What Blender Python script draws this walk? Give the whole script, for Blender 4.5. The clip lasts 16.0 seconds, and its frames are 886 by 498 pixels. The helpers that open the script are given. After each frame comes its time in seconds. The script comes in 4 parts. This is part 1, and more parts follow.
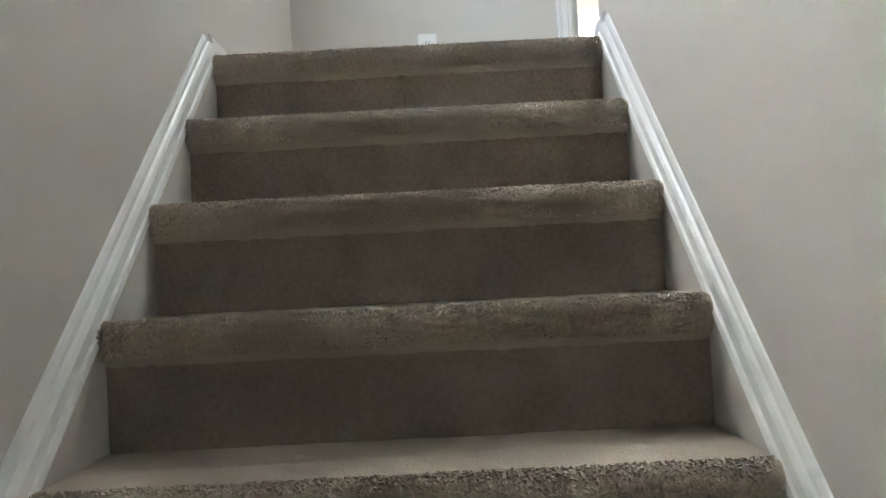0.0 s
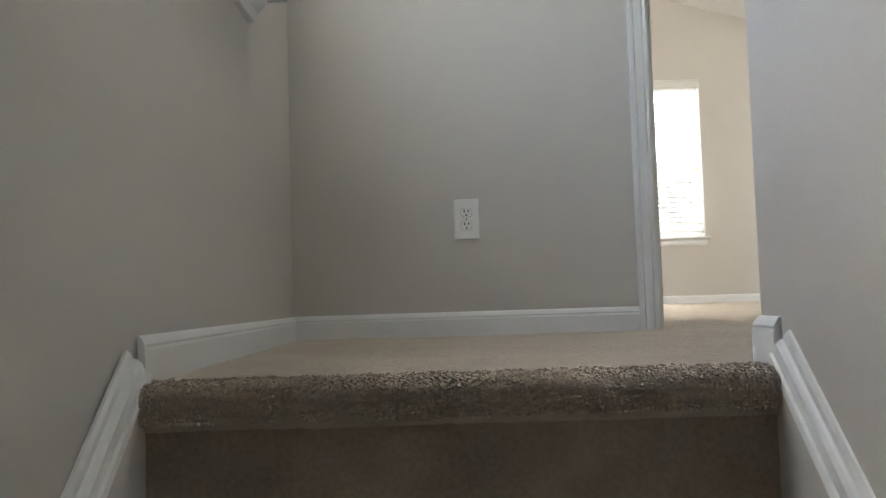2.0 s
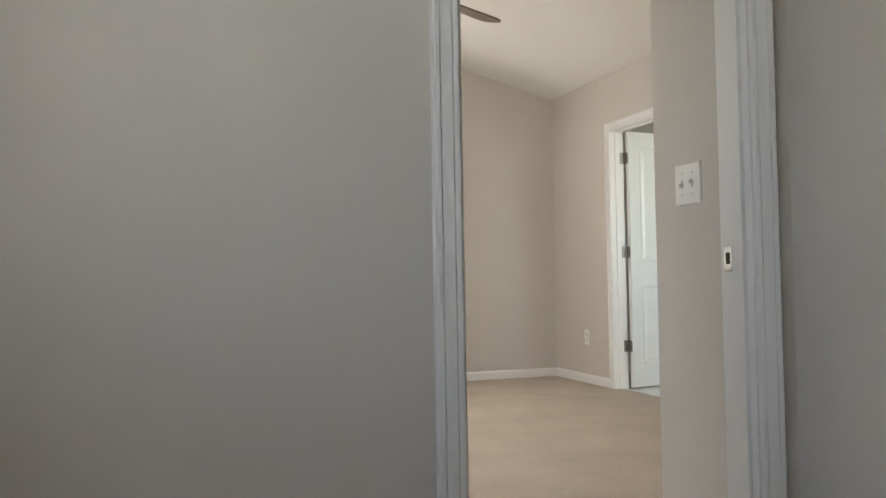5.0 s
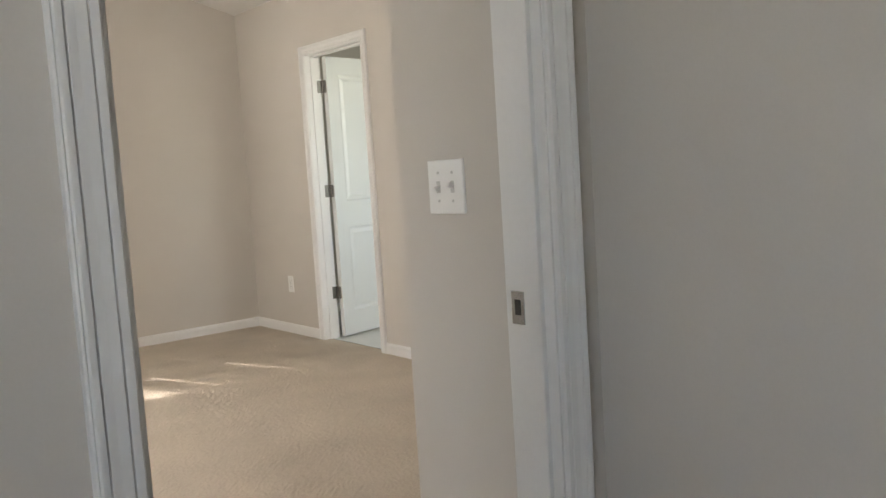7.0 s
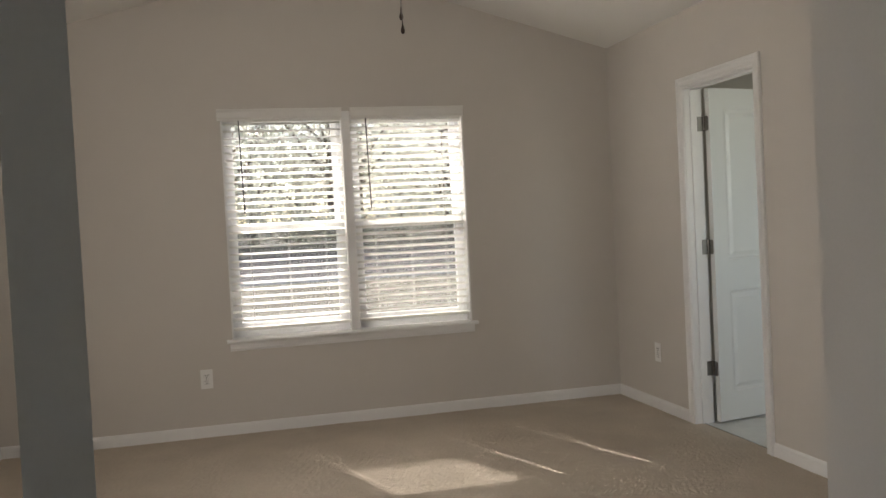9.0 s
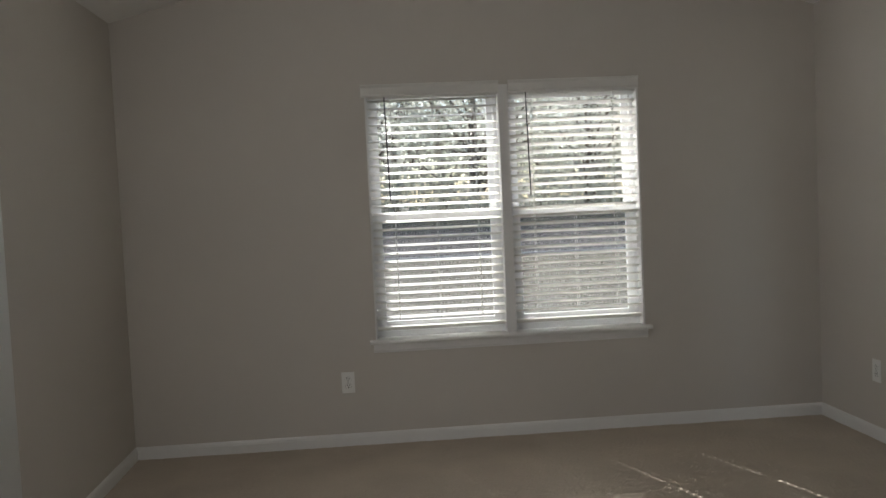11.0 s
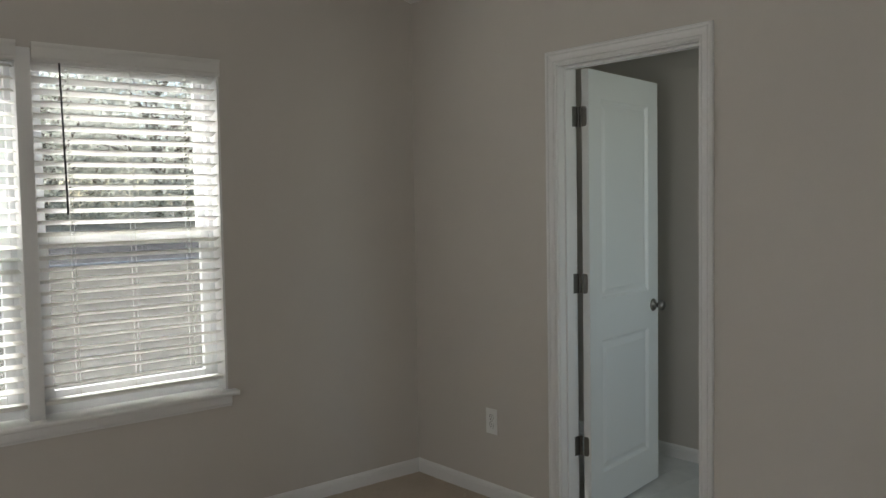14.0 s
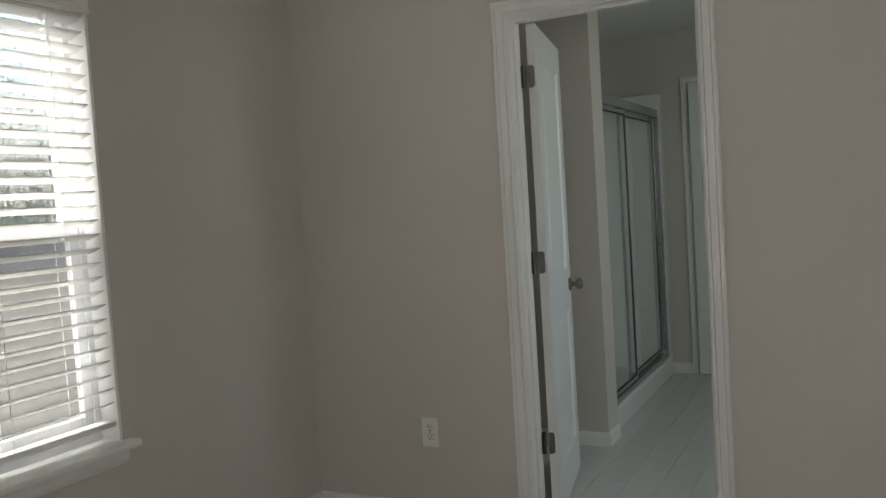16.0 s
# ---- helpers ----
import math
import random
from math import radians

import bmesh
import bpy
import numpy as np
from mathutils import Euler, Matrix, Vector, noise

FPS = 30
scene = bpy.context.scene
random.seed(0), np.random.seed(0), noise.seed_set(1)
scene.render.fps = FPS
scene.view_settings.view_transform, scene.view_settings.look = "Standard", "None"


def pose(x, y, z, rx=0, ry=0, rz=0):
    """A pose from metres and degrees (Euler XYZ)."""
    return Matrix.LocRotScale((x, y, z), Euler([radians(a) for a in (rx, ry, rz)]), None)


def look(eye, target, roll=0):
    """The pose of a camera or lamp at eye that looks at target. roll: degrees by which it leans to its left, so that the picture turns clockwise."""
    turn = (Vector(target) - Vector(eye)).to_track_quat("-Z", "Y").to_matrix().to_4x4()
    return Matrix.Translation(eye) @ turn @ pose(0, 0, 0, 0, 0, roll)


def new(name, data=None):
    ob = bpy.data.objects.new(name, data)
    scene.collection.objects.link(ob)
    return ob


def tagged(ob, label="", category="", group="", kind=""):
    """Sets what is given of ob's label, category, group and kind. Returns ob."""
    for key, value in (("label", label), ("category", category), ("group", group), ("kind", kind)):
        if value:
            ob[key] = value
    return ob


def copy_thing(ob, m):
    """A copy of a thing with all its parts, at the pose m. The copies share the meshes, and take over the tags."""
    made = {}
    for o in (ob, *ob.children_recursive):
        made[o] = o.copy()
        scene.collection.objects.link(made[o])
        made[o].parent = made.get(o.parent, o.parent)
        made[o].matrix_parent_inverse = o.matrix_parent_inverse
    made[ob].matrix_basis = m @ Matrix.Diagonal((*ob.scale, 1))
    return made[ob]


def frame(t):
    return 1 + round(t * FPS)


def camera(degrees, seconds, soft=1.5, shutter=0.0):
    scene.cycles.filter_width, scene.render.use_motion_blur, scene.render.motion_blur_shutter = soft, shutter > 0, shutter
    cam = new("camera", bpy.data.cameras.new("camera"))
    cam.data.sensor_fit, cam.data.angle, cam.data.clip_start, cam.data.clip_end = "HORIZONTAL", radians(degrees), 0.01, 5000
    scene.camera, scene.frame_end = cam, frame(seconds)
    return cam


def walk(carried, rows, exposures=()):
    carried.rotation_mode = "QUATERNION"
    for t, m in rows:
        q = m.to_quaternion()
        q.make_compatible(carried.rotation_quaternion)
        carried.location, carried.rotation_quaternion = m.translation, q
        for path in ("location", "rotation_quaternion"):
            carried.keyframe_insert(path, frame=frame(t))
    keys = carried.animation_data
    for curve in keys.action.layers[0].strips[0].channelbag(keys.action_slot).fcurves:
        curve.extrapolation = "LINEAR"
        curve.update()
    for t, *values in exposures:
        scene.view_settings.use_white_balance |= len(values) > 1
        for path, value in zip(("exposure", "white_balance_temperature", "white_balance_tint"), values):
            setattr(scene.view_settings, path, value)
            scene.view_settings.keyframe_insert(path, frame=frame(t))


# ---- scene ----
cam = camera(55.0, 16.0)
PATH = [
    (0, (0.552, -3.373, -0.527), (0.551, -1.374, -0.476), -2.9),
    (0.5, (0.525, -3.136, -0.385), (0.455, -1.137, -0.415), -2.7),
    (1, (0.539, -2.959, -0.204), (0.572, -0.961, -0.13), -1.9),
    (1.5, (0.516, -2.791, -0.048), (0.394, -0.799, 0.083), -1.0),
    (2, (0.493, -2.617, 0.114), (0.464, -0.62, 0.231), -1.8),
    (2.5, (0.516, -2.432, 0.234), (0.604, -0.437, 0.357), -0.3),
    (3, (0.485, -2.261, 0.337), (0.499, -0.264, 0.446), 0.5),
    (3.5, (0.487, -2.129, 0.485), (0.771, -0.15, 0.537), -1.4),
    (3.7, (0.496, -2.049, 0.517), (0.8, -0.074, 0.598), -0.9),
    (5.8, (0.551, -1.33, 1.042), (1.393, 0.484, 1.052), -0.7),
    (6, (0.589, -1.236, 1.039), (1.463, 0.562, 0.986), -0.2),
    (6.5, (0.654, -1.116, 1.158), (1.738, 0.554, 0.973), -2.1),
    (7, (0.776, -1.003, 1.192), (2.029, 0.545, 1.003), -3.6),
    (7.5, (0.849, -0.939, 1.289), (1.963, 0.712, 1.107), -5.6),
    (8, (0.978, -0.755, 1.289), (1.953, 0.984, 1.137), -3.4),
    (8.5, (1.083, -0.553, 1.322), (1.859, 1.288, 1.227), -3.6),
    (9, (1.238, -0.327, 1.305), (1.721, 1.613, 1.244), -2.9),
    (9.2, (1.279, -0.238, 1.334), (1.688, 1.717, 1.219), -2.2),
    (11.3, (1.238, 0.521, 1.396), (1.39, 2.513, 1.291), -2.7),
    (11.5, (1.236, 0.641, 1.375), (1.621, 2.599, 1.245), -2.8),
    (12, (1.279, 0.833, 1.375), (2.058, 2.669, 1.22), -1.9),
    (12.5, (1.393, 1.01, 1.373), (2.296, 2.785, 1.193), -3.2),
    (13, (1.314, 1.284, 1.447), (2.391, 2.969, 1.472), 0.5),
    (13.5, (1.185, 1.486, 1.505), (2.403, 3.073, 1.486), -3.0),
    (14, (1.132, 1.764, 1.461), (2.412, 3.297, 1.348), -1.0),
    (14.5, (1.074, 2.054, 1.442), (2.442, 3.510, 1.319), -2.5),
    (15, (0.904, 2.413, 1.507), (2.477, 3.642, 1.378), -3.1),
    (15.5, (0.832, 2.767, 1.464), (2.49, 3.872, 1.29), -3.3),
    (16, (0.814, 3.092, 1.359), (2.598, 3.988, 1.242), -3.6),
]
walk(cam, [(t, look(eye, target, roll)) for t, eye, target, roll in PATH],
     exposures=[(0.0, 4.25, 6150, 5), (0.5, 4.1, 6200, 5), (1.0, 3.5, 6250, 6), (1.5, 3.4, 6400, 7), (2.0, 3.1, 6500, 8), (3.0, 2.85, 6650, 9), (3.7, 2.54, 6700, 9), (6.0, 2.45, 6900, 13), (7.5, 2.52, 6950, 11), (8.5, 1.95, 6950, 9), (9.2, 1.42, 6800, 14), (11.3, 0.92, 6270, 9), (13.5, 1.0, 6300, 8), (16.0, 1.21, 6330, 8)])

# ---- world, sun, sky and large lights ----
STAIR_FOOT = -5.90
RL_IN = -0.20
SUN_WAY = Vector((0.37, -1.0, -1.13))
world = bpy.data.worlds.new("sky")
scene.world = world
world.use_nodes = True
_nt = world.node_tree
_sky = _nt.nodes.new("ShaderNodeTexSky")
_sky.sky_type = "NISHITA"
_sky.sun_disc = False
_sky.sun_elevation = radians(46)
_sky.sun_rotation = radians(-20)
_nt.links.new(_sky.outputs[0], _nt.nodes["Background"].inputs[0])
_nt.nodes["Background"].inputs[1].default_value = 0.15
_sun = bpy.data.lights.new("sun", "SUN")
_sun.energy, _sun.angle, _sun.color = 5.0, radians(0.35), (1.0, 0.965, 0.91)
new("sun", _sun).matrix_world = look((0, 30, 30), Vector((0, 30, 30)) + SUN_WAY)


def area_lamp(name, eye, target, w, h, watts, color):
    """A rectangular area lamp for window daylight, a ceiling light and added fills."""
    d = bpy.data.lights.new(name, "AREA")
    d.shape, d.size, d.size_y, d.energy, d.color = "RECTANGLE", w, h, watts, color
    new(name, d).matrix_world = look(eye, target)


area_lamp("landing_window_light", (-0.10, -1.10, 1.48), (1.0, -0.55, 1.35), 1.0, 1.1, 0.22, (0.40, 0.68, 1.0))
# Fill light added to brighten the bedroom; its side window is made up too.
area_lamp("bedroom_side_fill", (RL_IN + 0.03, 1.95, 1.45), (2.4, 5.0, 1.1), 0.95, 1.1, 8.8, (1.0, 0.952, 0.90))
# Daylight for the bathroom from an unseen, added opening.
area_lamp("bath_unseen_window_light", (4.65, 2.06, 1.6), (5.1, 4.0, 1.2), 0.85, 1.1, 3.5, (0.95, 1.0, 0.90))
# Added fill before a closed wall, with no opening, to lift the lower stairs.
area_lamp("stair_foot_fill", (0.47, STAIR_FOOT + 0.02, -0.4), (0.47, -2.0, -0.6), 0.8, 1.4, 0.09, (0.93, 0.97, 1.0))
area_lamp("landing_ceiling_lamp", (0.66, -0.58, 2.34), (0.66, -0.58, 0.0), 0.16, 0.16, 0.42, (0.97, 0.98, 1.0))

# ---- materials ----


def material(name, color, rough=0.6, vary=0.08, grain=60.0, bump=0.15, dist=0.002, blotch=1.5, metal=0.0, spec=0.5, dark=None):
    """A procedural surface with fine grain, slow blotches and a little relief."""
    m = bpy.data.materials.new(name)
    m.use_nodes = True
    nt = m.node_tree
    b = nt.nodes["Principled BSDF"]
    b.inputs["Roughness"].default_value = rough
    b.inputs["Metallic"].default_value = metal
    b.inputs["Specular IOR Level"].default_value = spec
    tc = nt.nodes.new("ShaderNodeTexCoord")
    n1 = nt.nodes.new("ShaderNodeTexNoise")
    n1.inputs["Scale"].default_value, n1.inputs["Detail"].default_value = grain, 4
    n2 = nt.nodes.new("ShaderNodeTexNoise")
    n2.inputs["Scale"].default_value, n2.inputs["Detail"].default_value = blotch, 3
    for n in (n1, n2):
        nt.links.new(tc.outputs["Object"], n.inputs["Vector"])
    add = nt.nodes.new("ShaderNodeMath")
    add.operation = "ADD"
    nt.links.new(n1.outputs["Fac"], add.inputs[0])
    nt.links.new(n2.outputs["Fac"], add.inputs[1])
    ramp = nt.nodes.new("ShaderNodeMapRange")
    ramp.inputs["From Min"].default_value, ramp.inputs["From Max"].default_value = 0.6, 1.4
    nt.links.new(add.outputs[0], ramp.inputs["Value"])
    mix = nt.nodes.new("ShaderNodeMix")
    mix.data_type = "RGBA"
    low = dark or [c * (1 - vary) for c in color]
    mix.inputs["A"].default_value = (*low, 1)
    mix.inputs["B"].default_value = (*[min(1, c * (1 + vary)) for c in color], 1)
    nt.links.new(ramp.outputs["Result"], mix.inputs["Factor"])
    nt.links.new(mix.outputs["Result"], b.inputs["Base Color"])
    if bump:
        bp = nt.nodes.new("ShaderNodeBump")
        bp.inputs["Strength"].default_value, bp.inputs["Distance"].default_value = bump, dist
        nt.links.new(n1.outputs["Fac"], bp.inputs["Height"])
        nt.links.new(bp.outputs["Normal"], b.inputs["Normal"])
    return m


M_WALL = material("greige_wall_paint", (0.60, 0.568, 0.525), 0.75, 0.025, 220, 0.10, 0.001, 0.8, spec=0.3)
M_CEIL = material("white_ceiling_paint", (0.78, 0.77, 0.74), 0.85, 0.02, 160, 0.15, 0.001, 0.9, spec=0.2)
M_TRIM = material("white_gloss_trim_paint", (0.80, 0.80, 0.79), 0.32, 0.02, 90, 0.05, 0.001, 2.0)
M_DOOR = material("white_door_paint", (0.78, 0.80, 0.79), 0.38, 0.02, 240, 0.08, 0.0006, 2.0)
M_PLATE = material("white_plastic_plate", (0.82, 0.82, 0.80), 0.35, 0.01, 50, 0.0)
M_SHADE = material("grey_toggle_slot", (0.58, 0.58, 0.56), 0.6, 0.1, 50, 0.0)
M_SLOT = material("dark_slot", (0.02, 0.02, 0.02), 0.6, 0.1, 50, 0.0)
M_NICKEL = material("satin_nickel", (0.24, 0.23, 0.215), 0.38, 0.08, 300, 0.05, 0.0004, 8, metal=1.0)
M_VINYL = material("white_window_vinyl", (0.80, 0.81, 0.82), 0.4, 0.015, 60, 0.03)
M_SLAT = material("white_faux_wood_slat", (0.82, 0.81, 0.78), 0.45, 0.02, 80, 0.06)


def let_light_through(m, share):
    """Thin material through which some light passes."""
    nt = m.node_tree
    b, out = nt.nodes["Principled BSDF"], nt.nodes["Material Output"]
    tr = nt.nodes.new("ShaderNodeBsdfTranslucent")
    tr.inputs["Color"].default_value = (0.75, 0.75, 0.68, 1)
    mix = nt.nodes.new("ShaderNodeMixShader")
    mix.inputs["Fac"].default_value = share
    nt.links.new(b.outputs[0], mix.inputs[1])
    nt.links.new(tr.outputs[0], mix.inputs[2])
    nt.links.new(mix.outputs[0], out.inputs["Surface"])


let_light_through(M_SLAT, 0.13)
M_CORD = material("white_cord", (0.75, 0.74, 0.70), 0.8, 0.04, 300, 0.1)
M_WAND = material("dark_tilt_wand", (0.06, 0.06, 0.06), 0.3, 0.1, 50, 0.0)
M_VPLANK = material("pale_grey_vinyl_plank", (0.60, 0.61, 0.60), 0.30, 0.10, 14, 0.05, 0.001, 3.0)
M_ACRYLIC = material("white_shower_acrylic", (0.78, 0.80, 0.81), 0.22, 0.015, 40, 0.0)
M_CHROME = material("brushed_chrome", (0.50, 0.51, 0.52), 0.22, 0.05, 200, 0.03, metal=1.0)
M_SEAL = material("black_rubber_seal", (0.02, 0.02, 0.022), 0.6, 0.1, 100, 0.0)
M_FANWOOD = material("dark_walnut_fan_blade", (0.10, 0.05, 0.03), 0.4, 0.3, 18, 0.1)
M_FANMETAL = material("oiled_bronze_fan_metal", (0.06, 0.045, 0.04), 0.4, 0.2, 90, 0.05, metal=0.8)
M_GRASS = material("lawn_grass", (0.150, 0.136, 0.095), 0.9, 0.5, 1.2, 0.3, 0.03, 0.25)
M_ROAD = material("asphalt_road", (0.115, 0.11, 0.105), 0.95, 0.2, 30, 0.2, 0.01, 0.4, spec=0.1)
M_BARK = material("tree_bark", (0.16, 0.13, 0.10), 0.9, 0.35, 20, 0.5, 0.02, 2.0)
M_LEAF = material("tree_leaf", (0.24, 0.245, 0.18), 0.7, 0.45, 2.0, 0.0, blotch=0.7)
let_light_through(M_LEAF, 0.72)


def carpet_material(name, color, island, vary=0.09, grain=230, blotch=4.0):
    """Cut pile: tufts of slightly different shade, soft and dull."""
    m = material(name, color, 0.95, vary, grain, 0.6, 0.004, blotch, spec=0.05)
    nt = m.node_tree
    b = nt.nodes["Principled BSDF"]
    b.inputs["Sheen Weight"].default_value = 0.1
    if island:
        geo = nt.nodes.new("ShaderNodeNewGeometry")
        rng = nt.nodes.new("ShaderNodeMapRange")
        rng.inputs["To Min"].default_value, rng.inputs["To Max"].default_value = 0.94, 1.06
        nt.links.new(geo.outputs["Random Per Island"], rng.inputs["Value"])
        mul = nt.nodes.new("ShaderNodeVectorMath")
        mul.operation = "SCALE"
        old = b.inputs["Base Color"].links[0].from_socket
        nt.links.new(old, mul.inputs[0])
        nt.links.new(rng.outputs["Result"], mul.inputs["Scale"])
        nt.links.new(mul.outputs["Vector"], b.inputs["Base Color"])
    return m


M_CARPET = carpet_material("beige_cut_pile_carpet", (0.49, 0.424, 0.347), False, 0.16, 130, 2.6)
# Same carpet twice: the risers' shade is put into this darker tone.
M_RISER = carpet_material("shaded_riser_carpet", (0.31, 0.255, 0.205), False, 0.26, 120, 11.0)
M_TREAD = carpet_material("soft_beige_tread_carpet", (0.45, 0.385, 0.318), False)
M_STAIR_PILE = carpet_material("beige_stair_pile", (0.47, 0.405, 0.335), True, 0.14)


def glass_material(name, tint):
    m = bpy.data.materials.new(name)
    m.use_nodes = True
    b = m.node_tree.nodes["Principled BSDF"]
    b.inputs["Base Color"].default_value = (*tint, 1)
    b.inputs["Roughness"].default_value = 0.02
    b.inputs["Transmission Weight"].default_value = 1.0
    b.inputs["IOR"].default_value = 1.45
    return m


M_GLASS = glass_material("clear_glass", (1, 1, 1))
def screen_material(name, color, open_share):
    """Fine woven mesh: most light passes straight through, the threads catch the rest."""
    m = material(name, color, 0.8, 0.1, 900, 0.0)
    nt = m.node_tree
    b, out = nt.nodes["Principled BSDF"], nt.nodes["Material Output"]
    clear = nt.nodes.new("ShaderNodeBsdfTransparent")
    mix = nt.nodes.new("ShaderNodeMixShader")
    mix.inputs["Fac"].default_value = open_share
    nt.links.new(b.outputs[0], mix.inputs[1])
    nt.links.new(clear.outputs[0], mix.inputs[2])
    nt.links.new(mix.outputs[0], out.inputs["Surface"])
    return m


M_SCREEN = screen_material("grey_fibreglass_screen", (0.16, 0.16, 0.165), 0.68)
M_FROST = glass_material("faintly_frosted_shower_glass", (0.97, 0.99, 0.99))
M_FROST.node_tree.nodes["Principled BSDF"].inputs["Roughness"].default_value = 0.04

# ---- building helpers ----


def empty(name, label="", category="", group="", kind="", at=(0, 0, 0)):
    e = tagged(new(name), label, category, group, kind)
    e.empty_display_size = 0.1
    e.location = at
    return e


def mesh_of(name, bm, mat, smooth=False):
    bmesh.ops.recalc_face_normals(bm, faces=bm.faces[:])
    me = bpy.data.meshes.new(name)
    bm.to_mesh(me)
    bm.free()
    me.materials.append(mat)
    if smooth:
        for p in me.polygons:
            p.use_smooth = True
    return me


def part(name, bm, mat, parent=None, label="", smooth=False):
    """One mesh object under a thing or a part; the mesh is given in the world."""
    ob = new(name, mesh_of(name, bm, mat, smooth))
    if parent:
        ob.parent = parent
        here = parent.location.copy()
        up = parent.parent
        while up:
            here += up.location
            up = up.parent
        ob.data.transform(Matrix.Translation(-here))
    return tagged(ob, label)


def structure(name, bm, mat, label, category):
    return tagged(part(name, bm, mat), label, category, kind="structure")


def box(x0, x1, y0, y1, z0, z1, bevel=0.0, bm=None):
    """A box, its edges rounded where bevel is given; added to bm where bm is given."""
    own = bmesh.new()
    m = Matrix.LocRotScale(((x0 + x1) / 2, (y0 + y1) / 2, (z0 + z1) / 2), None, (abs(x1 - x0), abs(y1 - y0), abs(z1 - z0)))
    bmesh.ops.create_cube(own, size=1, matrix=m)
    if bevel:
        bmesh.ops.bevel(own, geom=own.edges[:], offset=bevel, segments=2, profile=0.5, affect="EDGES")
    return joined(bm, own)


def joined(bm, own):
    if bm is None:
        return own
    me = bpy.data.meshes.new("joining")
    own.to_mesh(me)
    own.free()
    bm.from_mesh(me)
    bpy.data.meshes.remove(me)
    return bm


def prism(points, axis, a, b, bm=None):
    """A polygon of two coordinates drawn out along an axis from a to b."""
    own = bmesh.new()

    def at(p, s):
        return {"x": (s, p[0], p[1]), "y": (p[0], s, p[1]), "z": (p[0], p[1], s)}[axis]
    lo = [own.verts.new(at(p, a)) for p in points]
    hi = [own.verts.new(at(p, b)) for p in points]
    own.faces.new(lo)
    own.faces.new(hi[::-1])
    for i in range(len(points)):
        j = (i + 1) % len(points)
        own.faces.new((lo[i], lo[j], hi[j], hi[i]))
    return joined(bm, own)


def rod(p, q, r, sides=12, bm=None, r2=None):
    own = bmesh.new()
    p, q = Vector(p), Vector(q)
    turn = (q - p).to_track_quat("Z", "Y").to_matrix().to_4x4()
    bmesh.ops.create_cone(own, cap_ends=True, segments=sides, radius1=r, radius2=r if r2 is None else r2, depth=(q - p).length,
                          matrix=Matrix.Translation((p + q) / 2) @ turn)
    return joined(bm, own)


def lathe(profile, m, sides=24, bm=None):
    """A turned shape: (radius, height) pairs round the z axis, laid at the pose m."""
    own = bmesh.new()
    rings = [[own.verts.new(m @ Vector((r * math.cos(2 * math.pi * k / sides), r * math.sin(2 * math.pi * k / sides), h)))
              for k in range(sides)] for r, h in profile]
    for a, b in zip(rings, rings[1:]):
        for k in range(sides):
            own.faces.new((a[k], a[(k + 1) % sides], b[(k + 1) % sides], b[k]))
    own.faces.new(rings[0][::-1])
    own.faces.new(rings[-1])
    return joined(bm, own)


def runs(path, profile, normal, flip=False, closed_ends=True):
    """Lengths of moulding along a path, mitred at its corners: one bmesh for each straight run.
    profile: pairs of (away from the path, along normal)."""
    n = Vector(normal)
    pts = [Vector(p) for p in path]
    tans = [(b - a).normalized() for a, b in zip(pts, pts[1:])]
    sides = [(n.cross(t) if flip else t.cross(n)).normalized() for t in tans]
    miters = []
    for i in range(len(pts)):
        if i == 0 or i == len(pts) - 1:
            miters.append(sides[min(i, len(sides) - 1)])
        else:
            m = sides[i - 1] + sides[i]
            miters.append(m * (2 / m.length_squared))
    out = []
    for i in range(len(tans)):
        bm = bmesh.new()
        ends = [[bm.verts.new(pts[k] + miters[k] * a + n * b) for a, b in profile] for k in (i, i + 1)]
        c = len(profile)
        for k in range(c):
            bm.faces.new((ends[0][k], ends[0][(k + 1) % c], ends[1][(k + 1) % c], ends[1][k]))
        if closed_ends:
            bm.faces.new(ends[0][::-1])
            bm.faces.new(ends[1])
        out.append(bm)
    return out


CASING = [(0, 0), (0, 0.008), (0.003, 0.011), (0.0130, 0.011), (0.0145, 0.0055), (0.0160, 0.0115), (0.030, 0.0125), (0.0415, 0.0155),
          (0.0430, 0.0095), (0.0447, 0.0165), (0.0500, 0.0180), (0.0530, 0.0185), (0.0552, 0.0150), (0.0575, 0.0170), (0.060, 0.0145), (0.060, 0)]
BASE = [(0, 0), (0.012, 0), (0.012, 0.054), (0.010, 0.059), (0.011, 0.063), (0.007, 0.071), (0.003, 0.076), (0, 0.077)]

# ---- the plan ----
LW = 0.012       # stair side wall, faces +x; it runs slightly askew along the landing
RW = 0.966       # stair side wall, faces -x
CORNER = -1.28   # where the landing opens to the side
END = 1.938       # end wall of the landing
D0, D1 = 1.113, 1.824   # bedroom doorway
WT = 0.115
SWX, SWY = 1.932, 0.567  # entry wall with the switches
RL, RR = -0.20, 3.937   # bedroom side walls
WY = 5.355              # window wall
EAVE, RIDGE = 2.50, 3.07
RX = (RL + RR) / 2
B0, B1 = 3.612, 4.318   # bathroom doorway
HEAD = 2.04
N0Y, RUN, RISE, STEPS = -1.410, 0.2365, 0.1940, 14
BOTTOM = -RISE * STEPS
STAIR_END = STAIR_FOOT
CE = 2.44


def west(y):
    """Face of the stair side wall at y."""
    return LW - 0.024 * min(1, max(0, 1 + y / 1.3))


def ceil_at(x):
    return EAVE + (RIDGE - EAVE) * (1 - abs(x - RX) / ((RR - RL) / 2))


